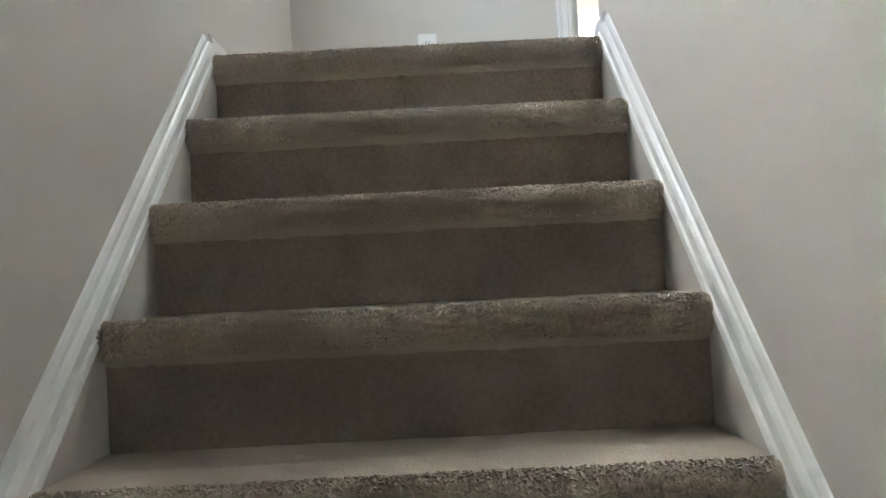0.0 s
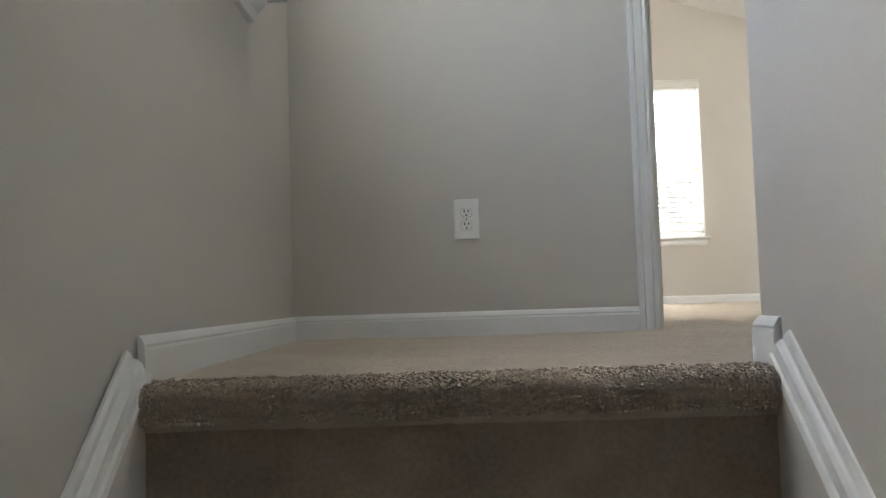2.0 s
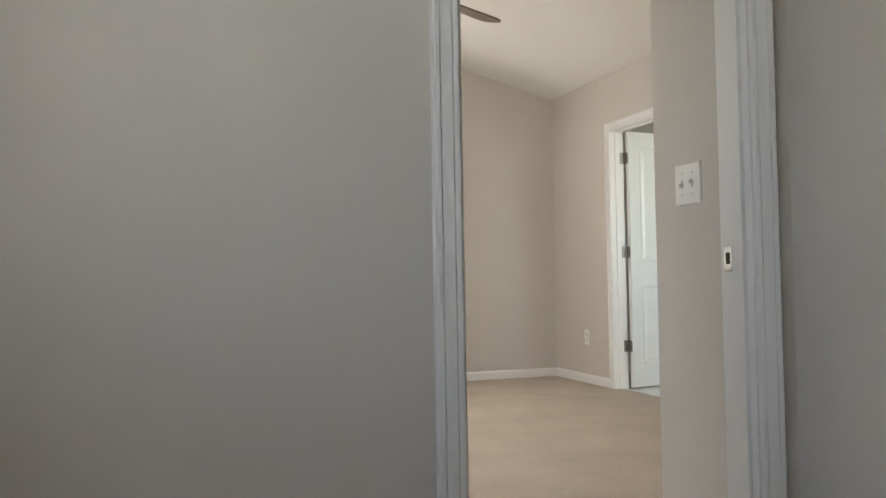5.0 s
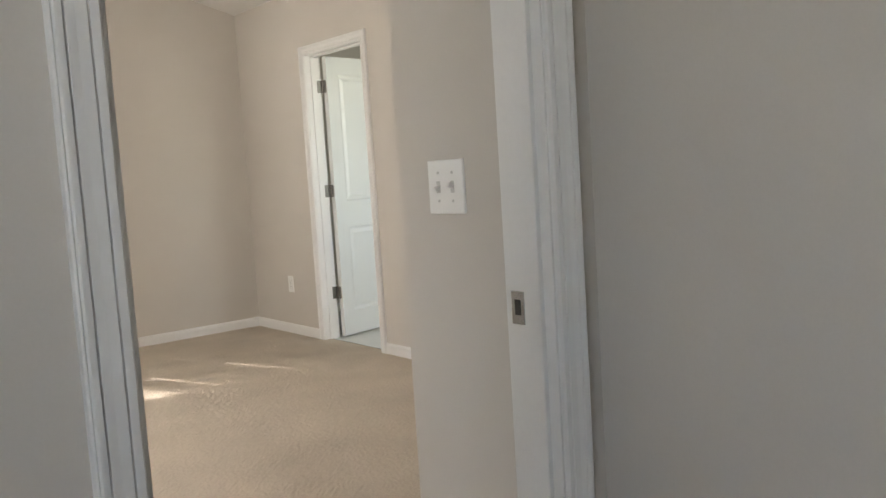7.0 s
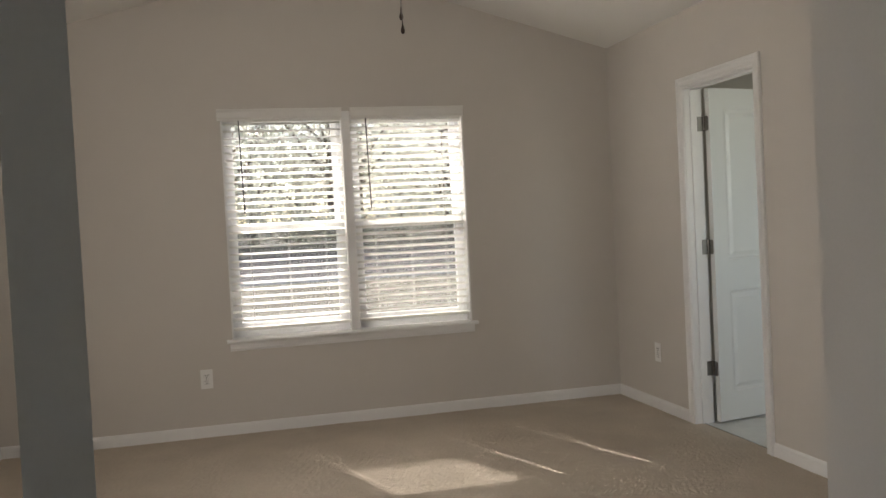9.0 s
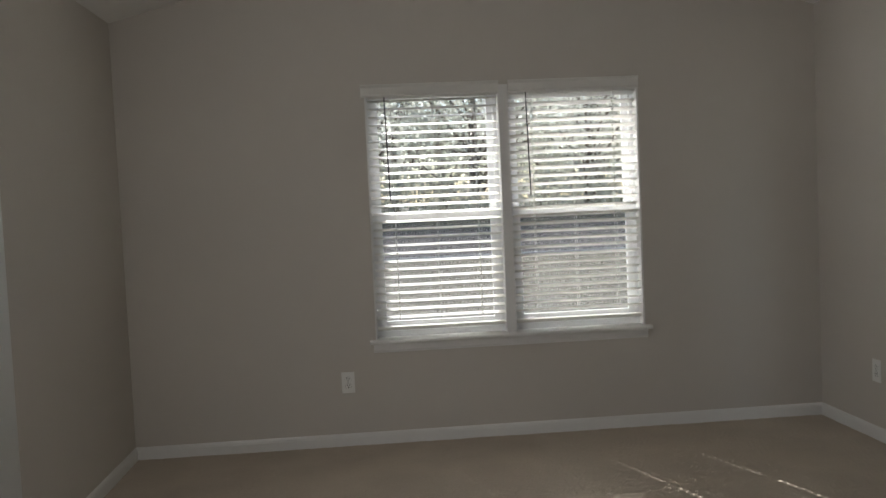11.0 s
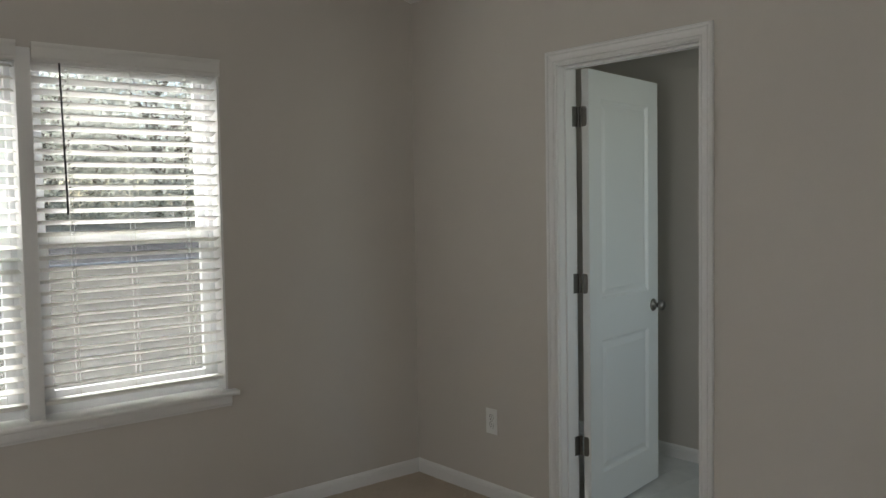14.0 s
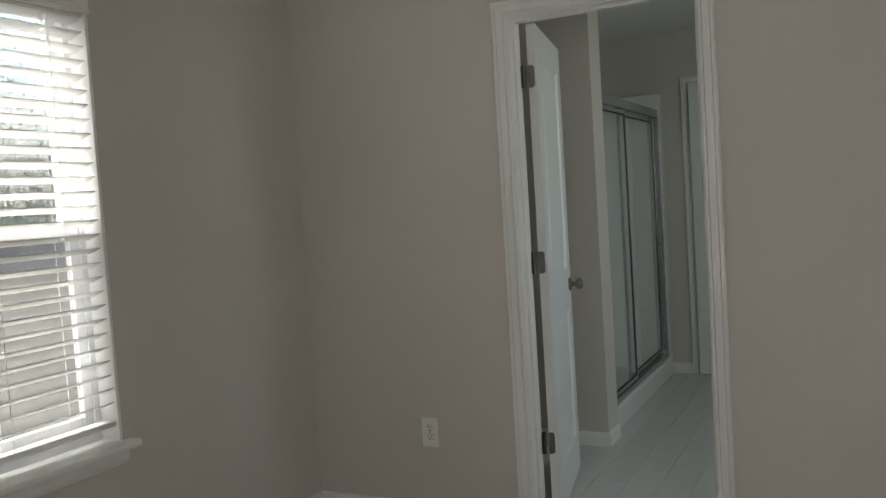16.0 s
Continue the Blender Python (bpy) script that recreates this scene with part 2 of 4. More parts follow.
# ---- walls ----
bm = box(LW - WT, LW, STAIR_END, -1.72, BOTTOM - 0.2, CE)
box(LW - WT, LW, -0.58, 0, BOTTOM - 0.2, CE, bm=bm)
box(LW - WT, LW, -1.72, -0.58, BOTTOM - 0.2, 0.866, bm=bm)
box(LW - WT, LW, -1.72, -0.58, 2.05, CE, bm=bm)
for v in bm.verts:
    if v.co.x > LW - 0.01:
        v.co.x = west(v.co.y)
structure("wall_stair_west", bm, M_WALL, "matte greige painted wall beside the stairs", "wall")
structure("wall_stair_east", box(RW, RW + WT, STAIR_END, CORNER, BOTTOM - 0.2, CE), M_WALL, "matte greige painted wall beside the stairs", "wall")
structure("wall_landing_south", box(RW + WT, END + WT, CORNER - WT, CORNER, -0.2, CE), M_WALL, "greige painted wall of the landing", "wall")
structure("wall_landing_east", box(END, END + WT, CORNER, 0, -0.2, CE), M_WALL, "greige painted end wall of the landing", "wall")
structure("wall_stair_south", box(LW - WT, RW + WT, STAIR_END - WT, STAIR_END, BOTTOM - 0.2, CE), M_WALL, "greige painted wall below the stairs", "wall")
bm = box(RL - WT, D0 - 0.018, 0, WT, -0.2, 2.5)
box(D1 + 0.018, RR + WT, 0, WT, -0.2, 2.5, bm=bm)
box(D0 - 0.018, D1 + 0.018, 0, WT, HEAD + 0.018, 2.5, bm=bm)
prism([(RL - WT, 2.5), (RR + WT, 2.5), (RX, RIDGE + 0.08)], "y", 0, WT, bm=bm)
structure("wall_north_of_landing", bm, M_WALL, "greige painted wall with the bedroom doorway", "wall")
structure("wall_entry", box(SWX, RR, WT, SWY, -0.05, 3.0), M_WALL, "greige painted wall by the bedroom entry", "wall")
SY0, SY1, SZ0, SZ1 = 1.40, 2.50, 0.85, 2.05   # opening for the added side window
bm = box(RL - WT, RL, WT, SY0, -0.2, EAVE + 0.05)
box(RL - WT, RL, SY1, WY, -0.2, EAVE + 0.05, bm=bm)
box(RL - WT, RL, SY0, SY1, -0.2, SZ0, bm=bm)
box(RL - WT, RL, SY0, SY1, SZ1, EAVE + 0.05, bm=bm)
structure("wall_bedroom_west", bm, M_WALL, "greige painted side wall of the bedroom", "wall")
bm = box(RR, RR + WT, WT, B0 - 0.018, -0.2, EAVE + 0.05)
box(RR, RR + WT, B1 + 0.018, WY, -0.2, EAVE + 0.05, bm=bm)
box(RR, RR + WT, B0 - 0.018, B1 + 0.018, HEAD + 0.018, EAVE + 0.05, bm=bm)
structure("wall_bedroom_east", bm, M_WALL, "greige painted wall with the bathroom doorway", "wall")
WX0, WX1, WZ0, WZ1 = 1.215, 2.838, 0.615, 2.085
bm = box(RL - WT, WX0, WY, WY + 0.15, -3.0, 2.5)
box(WX1, RR + WT, WY, WY + 0.15, -3.0, 2.5, bm=bm)
box(WX0, WX1, WY, WY + 0.15, -3.0, WZ0, bm=bm)
box(WX0, WX1, WY, WY + 0.15, WZ1, 2.5, bm=bm)
prism([(RL - WT, 2.5), (RR + WT, 2.5), (RX, RIDGE + 0.08)], "y", WY, WY + 0.15, bm=bm)
structure("wall_window", bm, M_WALL, "greige painted gable wall with a double window", "wall")

# ---- floors and ceilings ----
structure("ceiling_landing", box(LW - WT, END + WT, STAIR_END - WT, 0, CE, CE + 0.1), M_CEIL, "flat white ceiling over stairs and landing", "ceiling")
bm = prism([(RL - WT, ceil_at(RL - WT)), (RX, RIDGE), (RX, RIDGE + 0.12), (RL - WT, ceil_at(RL - WT) + 0.12)], "y", 0.0, WY + 0.15)
prism([(RX, RIDGE), (RR + WT, ceil_at(RR + WT)), (RR + WT, ceil_at(RR + WT) + 0.12), (RX, RIDGE + 0.12)], "y", 0.0, WY + 0.15, bm=bm)
structure("ceiling_bedroom", bm, M_CEIL, "white vaulted ceiling of the bedroom", "ceiling")


def carpet_sheet(name, x0, x1, y0, y1, step, relief, label):
    """Carpet with a slightly uneven pile."""
    bm = bmesh.new()
    nx, ny = max(2, int((x1 - x0) / step)), max(2, int((y1 - y0) / step))
    rows = []
    for j in range(ny + 1):
        row = []
        for i in range(nx + 1):
            x, y = x0 + (x1 - x0) * i / nx, y0 + (y1 - y0) * j / ny
            z = 0.003 * noise.noise(Vector((x * 3, y * 3, 0))) + relief * (noise.noise(Vector((x * 34, y * 34, 3))) + noise.noise(Vector((x * 75, y * 75, 8))))
            row.append(bm.verts.new((x, y, z)))
        rows.append(row)
    for j in range(ny):
        for i in range(nx):
            bm.faces.new((rows[j][i], rows[j][i + 1], rows[j + 1][i + 1], rows[j + 1][i]))
    return structure(name, bm, M_CARPET, label, "carpet")


carpet_sheet("floor_landing", LW - 0.024, END, N0Y + 0.025, WT, 0.0065, 0.0011, "beige cut-pile carpet on the landing")
carpet_sheet("floor_bedroom", RL, RR + 0.05, WT, WY, 0.013, 0.0018, "beige cut-pile carpet on the bedroom floor")
structure("floor_slab", box(RL - WT, RR + 0.05, N0Y + 0.06, WY, -0.2, -0.015), M_CEIL, "plain floor deck under the carpet", "floor")
structure("floor_below", box(LW - WT, RW + WT, STAIR_END - WT, N0Y - RUN * (STEPS - 1), BOTTOM - 0.2, BOTTOM), M_CARPET, "beige carpet at the foot of the stairs", "floor")
# ---- stairs ----
CURB_L, CURB_R = 0.038, RW - 0.022
stairs = empty("staircase", "carpeted straight stairs between two painted walls", "stairs", kind="structure")


def step_profile(yn, zn, back):
    """Tread, rounded nosing and riser of one carpeted step, from the back of the tread to the foot of the riser."""
    pts = [(yn + back - k * (back - 0.03) / 12, zn) for k in range(13)]
    for k in range(1, 8):
        a = math.pi / 2 + math.pi / 2 * k / 7
        pts.append((yn + 0.024 + 0.024 * math.cos(a), zn - 0.024 + 0.024 * math.sin(a)))
    pts += [(yn + 0.001, zn - 0.034), (yn + 0.004, zn - 0.046), (yn + 0.012, zn - 0.054), (yn + 0.020, zn - 0.058)]
    pts += [(yn + 0.026, zn - 0.066 - (RISE - 0.066) * k / 8) for k in range(9)]
    return pts


def carpet_step(i):
    yn, zn = N0Y - RUN * i, -RISE * i
    prof = step_profile(yn, zn, RUN + 0.026 if i else 0.05)
    bm = bmesh.new()
    nx = 90
    cols = []
    for k in range(nx + 1):
        x = CURB_L + (CURB_R - CURB_L) * k / nx
        col = []
        for j, (y, z) in enumerate(prof):
            v = Vector((x * 60, y * 60, z * 60))
            d = 0.0035 * noise.noise(v) + 0.002 * noise.noise(Vector((x * 5, i * 7, z * 9)))
            nose = 1.0 if 10 < j < 26 else 0.5
            col.append(bm.verts.new((x, y - d * nose, z + d * nose)))
        cols.append(col)
    for a, b in zip(cols, cols[1:]):
        for j in range(len(prof) - 1):
            bm.faces.new((a[j], a[j + 1], b[j + 1], b[j]))
    # Risers keep the shaded carpet; tread and nosing faces take the lighter one.
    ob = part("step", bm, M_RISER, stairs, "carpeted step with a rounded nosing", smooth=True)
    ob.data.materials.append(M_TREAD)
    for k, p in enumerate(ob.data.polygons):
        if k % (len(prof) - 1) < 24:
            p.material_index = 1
    return ob


for i in range(STEPS):
    carpet_step(i)
structure("stair_core", prism([(N0Y + 0.06, -0.25), (N0Y + 0.06, BOTTOM - 0.1), (N0Y - RUN * (STEPS - 1.5), BOTTOM - 0.1)],
                              "x", LW + 0.002, RW - 0.002), M_CEIL, "rough carcass under the stair carpet", "stairs")
slope = Vector((0, RUN, RISE)).normalized()
up = Vector((0, -slope.z, slope.y))
CAP = [(0, -0.004), (0.030, -0.004), (0.033, 0.003), (0.030, 0.010), (0.024, 0.012), (0.023, 0.030), (0.017, 0.036), (0.011, 0.039), (0.010, 0.048),
       (0.005, 0.055), (0, 0.056)]
for name, wall, face, flip in (("west", LW, CURB_L, False), ("east", RW, CURB_R, True)):
    top = Vector((0, N0Y + 0.055, 0.012))
    low = top - slope * ((RUN * STEPS) / slope.y)
    bm = prism([(top.y, top.z), (low.y, low.z), (low.y, low.z - 0.5), (top.y, -0.35)], "x", wall, face)
    tagged(part("curb", bm, M_WALL, stairs), "low painted curb beside the steps")
    a = Vector((wall, low.y, low.z))
    b = Vector((wall, top.y - 0.004, top.z))
    wide = [(u * abs(face - wall) / 0.030, v) for u, v in CAP]
    for bm in runs([a, b], wide, up, flip):
        part("cap_moulding", bm, M_TRIM, stairs, "white sloping moulding on the curb")

# ---- baseboards ----


def baseboard(path, label="white moulded baseboard along a painted wall"):
    e = empty("baseboard", label, "baseboard", kind="structure")
    for bm in runs([(x, y, -0.004) for x, y in path], BASE, (0, 0, 1)):
        part("board", bm, M_TRIM, e)


CW = 0.065
baseboard([(west(N0Y + 0.07) - 0.001, N0Y + 0.07), (west(0) - 0.001, 0), (D0 - CW, 0)])
baseboard([(D1 + CW, 0), (END, 0), (END, CORNER), (RW, CORNER), (RW, N0Y + 0.05)])
baseboard([(D0 - CW, WT), (RL, WT), (RL, WY), (RR, WY), (RR, B1 + CW)])
baseboard([(RR, B0 - CW), (RR, SWY), (SWX, SWY), (SWX, WT)])

# ---- doors ----


def panel_leaf(width, height, thick, panels):
    """A moulded door leaf in x (0 to width), y (0 to thick), z; panels are rectangles (x0, x1, z0, z1) sunk on both faces."""
    bm = bmesh.new()
    xs = sorted({0, width, *[p[0] for p in panels], *[p[1] for p in panels]})
    zs = sorted({0, height, *[p[2] for p in panels], *[p[3] for p in panels]})
    for y, s in ((0, 1), (thick, -1)):
        for x0, x1 in zip(xs, xs[1:]):
            for z0, z1 in zip(zs, zs[1:]):
                if not any(p[0] <= x0 and x1 <= p[1] and p[2] <= z0 and z1 <= p[3] for p in panels):
                    bm.faces.new([bm.verts.new(c) for c in ((x0, y, z0), (x1, y, z0), (x1, y, z1), (x0, y, z1))])
        for x0, x1, z0, z1 in panels:
            rings = []
            for inset, depth in ((0, 0), (0.006, 0.005), (0.013, 0.011), (0.024, 0.011), (0.046, 0.0035)):
                rings.append([bm.verts.new(c) for c in ((x0 + inset, y + s * depth, z0 + inset), (x1 - inset, y + s * depth, z0 + inset),
                                                        (x1 - inset, y + s * depth, z1 - inset), (x0 + inset, y + s * depth, z1 - inset))])
            for a, b in zip(rings, rings[1:]):
                for k in range(4):
                    bm.faces.new((a[k], a[(k + 1) % 4], b[(k + 1) % 4], b[k]))
            bm.faces.new(rings[-1])
    for c in (((0, 0), (width, 0)), ((0, height), (width, height))):
        bm.faces.new([bm.verts.new(v) for v in ((c[0][0], 0, c[0][1]), (c[1][0], 0, c[1][1]), (c[1][0], thick, c[1][1]), (c[0][0], thick, c[0][1]))])
    for x in (0, width):
        bm.faces.new([bm.verts.new(v) for v in ((x, 0, 0), (x, thick, 0), (x, thick, height), (x, 0, height))])
    bmesh.ops.remove_doubles(bm, verts=bm.verts[:], dist=0.0001)
    return bm


KNOB = [(0.0, 0.0), (0.031, 0.0), (0.032, 0.004), (0.028, 0.009), (0.014, 0.012), (0.011, 0.020), (0.012, 0.030), (0.021, 0.035), (0.027, 0.043),
        (0.027, 0.052), (0.021, 0.060), (0.010, 0.064), (0.0, 0.065)]


def round_plate(w, h, r, thick):
    """A plate with two rounded corners, in x (0 to w) and z, facing -y."""
    pts = [(0, -h / 2)]
    for cx, cz, a0 in ((w - r, -h / 2 + r, -90), (w - r, h / 2 - r, 0)):
        for k in range(6):
            a = radians(a0 + 18 * k)
            pts.append((cx + r * math.cos(a), cz + r * math.sin(a)))
    pts.append((0, h / 2))
    return prism(pts, "y", -thick, 0)


def hinge(parent, at, swing, wall, plate=M_NICKEL):
    """A butt hinge: a plate on the edge of the open leaf, a plate on the jamb, and the barrel between them."""
    z = at.translation.z
    bm = round_plate(0.025, 0.089, 0.012, 0.0015)
    bm.transform(Matrix.Translation((0, 0, z)) @ swing @ pose(0, 0.0345, -0.012, 0, 0, -90))
    h = part("hinge", bm, plate, parent, "satin nickel hinge" if plate == M_NICKEL else "hinge painted over in white")
    bm = rod((0, 0, -0.045), (0, 0, 0.045), 0.0062, 12)
    for k in range(5):
        rod((0, 0, -0.045 + k * 0.018 + 0.0010), (0, 0, -0.045 + (k + 1) * 0.018 - 0.0010), 0.0072, 12, bm)
    bm.transform(at)
    part("barrel", bm, M_NICKEL, h)
    p = at.translation
    if wall == "y":
        bm = box(D0 - 0.001, D0 + 0.0018, p.y - 0.040, p.y - 0.002, z - 0.0445, z + 0.0445, 0.0008)
    else:
        bm = box(p.x - 0.040, p.x - 0.002, B1 - 0.0018, B1 + 0.001, z - 0.0445, z + 0.0445, 0.0008)
    part("jamb_plate", bm, M_NICKEL, h)
    for dz in (-0.030, 0.0, 0.030):
        bm = lathe([(0.0, 0.0), (0.004, 0.0), (0.003, 0.001), (0.0, 0.001)], Matrix.Translation((0, 0, z)) @ swing @ pose(-0.002, 0.018, -0.012 + dz, 0, -90, 0), 10)
        part("screw", bm, plate, h)


def frame_boards(parent, axis, wall0, wall1, o0, o1, stop0, stop1):
    """Jambs, head, stops and casings on both wall faces of a doorway o0 to o1 along the other axis."""
    def put(name, a0, a1, w0, w1, z0, z1, label=""):
        if axis == "y":
            bm = box(a0, a1, w0, w1, z0, z1, 0.001)
        else:
            bm = box(w0, w1, a0, a1, z0, z1, 0.001)
        part(name, bm, M_TRIM, parent, label)
    put("jamb", o0 - 0.018, o0, wall0 - 0.001, wall1 + 0.001, -0.004, HEAD)
    put("jamb", o1, o1 + 0.018, wall0 - 0.001, wall1 + 0.001, -0.004, HEAD)
    put("head_jamb", o0 - 0.018, o1 + 0.018, wall0 - 0.001, wall1 + 0.001, HEAD, HEAD + 0.018)
    put("stop", o0, o0 + 0.011, stop0, stop1, 0, HEAD - 0.011)
    put("stop", o1 - 0.011, o1, stop0, stop1, 0, HEAD - 0.011)
    put("stop", o0, o1, stop0, stop1, HEAD - 0.011, HEAD)
    for w, s in ((wall0, -1), (wall1, 1)):
        r = 0.005
        pts = [(o0 - r, -0.004), (o0 - r, HEAD + r), (o1 + r, HEAD + r), (o1 + r, -0.004)]
        if axis == "y":
            path, n, flip = [(a, w, z) for a, z in pts], (0, s, 0), s > 0
        else:
            path, n, flip = [(w, a, z) for a, z in pts], (s, 0, 0), s < 0
        for bm in runs(path, CASING, n, not flip):
            part("casing", bm, M_TRIM, parent, "white moulded casing")


PANELS = [(0.110, 0.592, 0.176, 0.795), (0.110, 0.592, 0.983, 1.898)]
door_1 = empty("door_1", "white bedroom doorway with moulded casing, door folded back", "doorway", kind="structure", at=(D0, 0, 0))
frame_boards(door_1, "y", 0, WT, D0, D1, 0.022, 0.060)
swing_1 = pose(D0 + 0.048, WT + 0.042, 0.012, 0, 0, 100.0)
bm = panel_leaf(0.705, 2.022, 0.035, PANELS)
bm.transform(swing_1)
leaf_1 = part("leaf", bm, M_DOOR, door_1, "white two-panel door leaf standing open into the bedroom")
bm = lathe(KNOB, swing_1 @ pose(0.645, 0, 0.915, 90))
part("knob", bm, M_NICKEL, leaf_1, "satin nickel round knob", smooth=True)
bm = lathe(KNOB, swing_1 @ pose(0.645, 0.035, 0.915, -90))
part("knob", bm, M_NICKEL, leaf_1, "satin nickel round knob", smooth=True)
for z in (0.33, 1.057, 1.825):
    hinge(door_1, Matrix.Translation((D0 + 0.009, WT + 0.018, z)), swing_1, "y")
bm = box(D1 - 0.0022, D1 + 0.001, 0.072, 0.103, 0.905, 0.965, 0.0008)
strike = part("strike_plate", bm, M_CHROME, door_1, "satin nickel strike plate with a dark latch hole")
part("latch_hole", box(D1 - 0.0030, D1 - 0.0020, 0.080, 0.094, 0.922, 0.950), M_SLOT, strike)

door_2 = empty("door_2", "white bathroom doorway with moulded casing and open door", "doorway", kind="structure", at=(RR, B0, 0))
frame_boards(door_2, "x", RR, RR + WT, B0, B1, RR + 0.036, RR + WT - 0.038)
swing_2 = pose(RR + WT + 0.015, B1 - 0.060, 0.012, 0, 0, 11.0)
bm = panel_leaf(0.700, 2.022, 0.035, PANELS)
bm.transform(swing_2)
leaf_2 = part("leaf", bm, M_DOOR, door_2, "white two-panel door leaf standing open into the bathroom")
bm = lathe(KNOB, swing_2 @ pose(0.642, 0, 0.905, 90))
part("knob", bm, M_NICKEL, leaf_2, "satin nickel round knob", smooth=True)
bm = lathe(KNOB, swing_2 @ pose(0.642, 0.035, 0.905, -90))
part("knob", bm, M_NICKEL, leaf_2, "satin nickel round knob", smooth=True)
for z in (0.334, 1.078, 1.826):
    hinge(door_2, Matrix.Translation((RR + WT + 0.008, B1 - 0.008, z)), swing_2, "x")

# ---- outlets and switches ----


def outlet(at, turn, label):
    """A duplex receptacle; its plate lies in the wall's plane, facing local -y."""
    m = Matrix.Translation(at) @ pose(0, 0, 0, 0, 0, turn)
    e = empty("wall_outlet", label, "outlet", "wall outlets", at=at)

    def put(name, bm, mat, parent, smooth=False):
        bm.transform(m)
        return part(name, bm, mat, parent, smooth=smooth)
    bm = box(-0.038, 0.038, -0.0055, 0, -0.062, 0.062)
    bmesh.ops.bevel(bm, geom=[ed for ed in bm.edges if all(v.co.y < -0.003 for v in ed.verts)], offset=0.004, segments=3, profile=0.6, affect="EDGES")
    plate = put("cover_plate", bm, M_PLATE, e)
    for dz in (-0.0195, 0.0195):
        pts = []
        for k in range(24):
            a = 2 * math.pi * k / 24
            pts.append((0.0170 * math.cos(a), dz + max(-0.0135, min(0.0135, 0.0170 * math.sin(a)))))
        rim = put("receptacle_rim", prism([(x * 1.05, dz + (z - dz) * 1.05) for x, z in pts], "y", -0.0061, -0.005), M_SLOT, plate)
        face = put("receptacle", prism(pts, "y", -0.0078, -0.005), M_PLATE, e)
        for dx, hgt in ((-0.0063, 0.0085), (0.0063, 0.0070)):
            put("slot", box(dx - 0.0019, dx + 0.0019, -0.0082, -0.0070, dz + 0.005 - hgt / 2, dz + 0.005 + hgt / 2), M_SLOT, face)
        put("slot", prism([(0.0033 * math.cos(k * math.pi / 5), dz - 0.0075 + 0.0033 * math.sin(k * math.pi / 5)) for k in range(10)], "y", -0.0082, -0.0070), M_SLOT, face)
    put("screw", lathe([(0.0, 0.0), (0.003, 0.0), (0.0025, 0.0012), (0.0, 0.0012)], pose(0, -0.0055, 0, 90), 12), M_NICKEL, plate)


outlet((0.530, 0, 0.357), 0, "white duplex outlet with a cover plate on the landing wall")
outlet((1.040, WY, 0.376), 0, "white duplex outlet low on the window wall")
outlet((RR, 4.773, 0.381), -90, "white duplex outlet beside the bathroom door")
outlet((RR, 2.66, 0.315), -90, "white duplex outlet on the wall before the bathroom doorway")


def double_switch(at, turn, label):
    m = Matrix.Translation(at) @ pose(0, 0, 0, 0, 0, turn)
    e = empty("light_switch", label, "switch", at=at)

    def put(name, bm, mat, parent):
        bm.transform(m)
        return part(name, bm, mat, parent)
    bm = box(-0.0585, 0.0585, -0.0055, 0, -0.0575, 0.0575)
    bmesh.ops.bevel(bm, geom=[ed for ed in bm.edges if all(v.co.y < -0.003 for v in ed.verts)], offset=0.004, segments=3, profile=0.6, affect="EDGES")
    plate = put("cover_plate", bm, M_PLATE, e)
    for dx, tilt in ((-0.023, 24), (0.023, -24)):
        put("toggle_slot", box(dx - 0.0058, dx + 0.0058, -0.0061, -0.0050, -0.0125, 0.0125), M_SHADE, plate)
        bm = box(-0.0045, 0.0045, -0.015, 0.0, -0.005, 0.005, 0.0012)
        bm.transform(Matrix.Translation((dx, -0.004, 0)) @ pose(0, 0, 0, tilt))
        put("toggle", bm, M_PLATE, e)
        for dz in (-0.030, 0.030):
            put("screw", lathe([(0.0, 0.0), (0.0032, 0.0), (0.0026, 0.0012), (0.0, 0.0012)], pose(dx, -0.0055, dz, 90), 12), M_SHADE, plate)


double_switch((SWX, 0.397, 1.152), -90, "white double toggle switch plate on the entry wall")

# ---- bedroom window ----
MUL0, MUL1 = 1.998, 2.056
window_1 = empty("window_1", "white double window unit with stool, apron and blinds", "window", kind="structure", at=(WX0, WY, WZ0))
part("side_return", box(WX0 - 0.001, WX0 + 0.010, WY + 0.003, WY + 0.148, WZ0, WZ1), M_TRIM, window_1)
part("side_return", box(WX1 - 0.010, WX1 + 0.001, WY + 0.003, WY + 0.148, WZ0, WZ1), M_TRIM, window_1)
part("mullion", box(MUL0, MUL1, WY + 0.002, WY + 0.148, WZ0, WZ1, 0.002), M_TRIM, window_1, "white post between the two windows")
bm = box(WX0 - 0.035, WX1 + 0.032, WY - 0.058, WY + 0.100, WZ0 - 0.018, WZ0 + 0.004)
bmesh.ops.bevel(bm, geom=[ed for ed in bm.edges if all(v.co.y < WY - 0.05 for v in ed.verts)], offset=0.008, segments=3, profile=0.5, affect="EDGES")
part("stool", bm, M_TRIM, window_1, "white window stool with rounded nose")
APRON = [(0, 0), (0.0, 0.011), (0.006, 0.013), (0.040, 0.013), (0.046, 0.009), (0.055, 0.006), (0.055, 0)]
for bm in runs([(WX0 - 0.015, WY, WZ0 - 0.018), (WX1 + 0.012, WY, WZ0 - 0.018)], APRON, (0, -1, 0), False):
    part("apron", bm, M_TRIM, window_1)


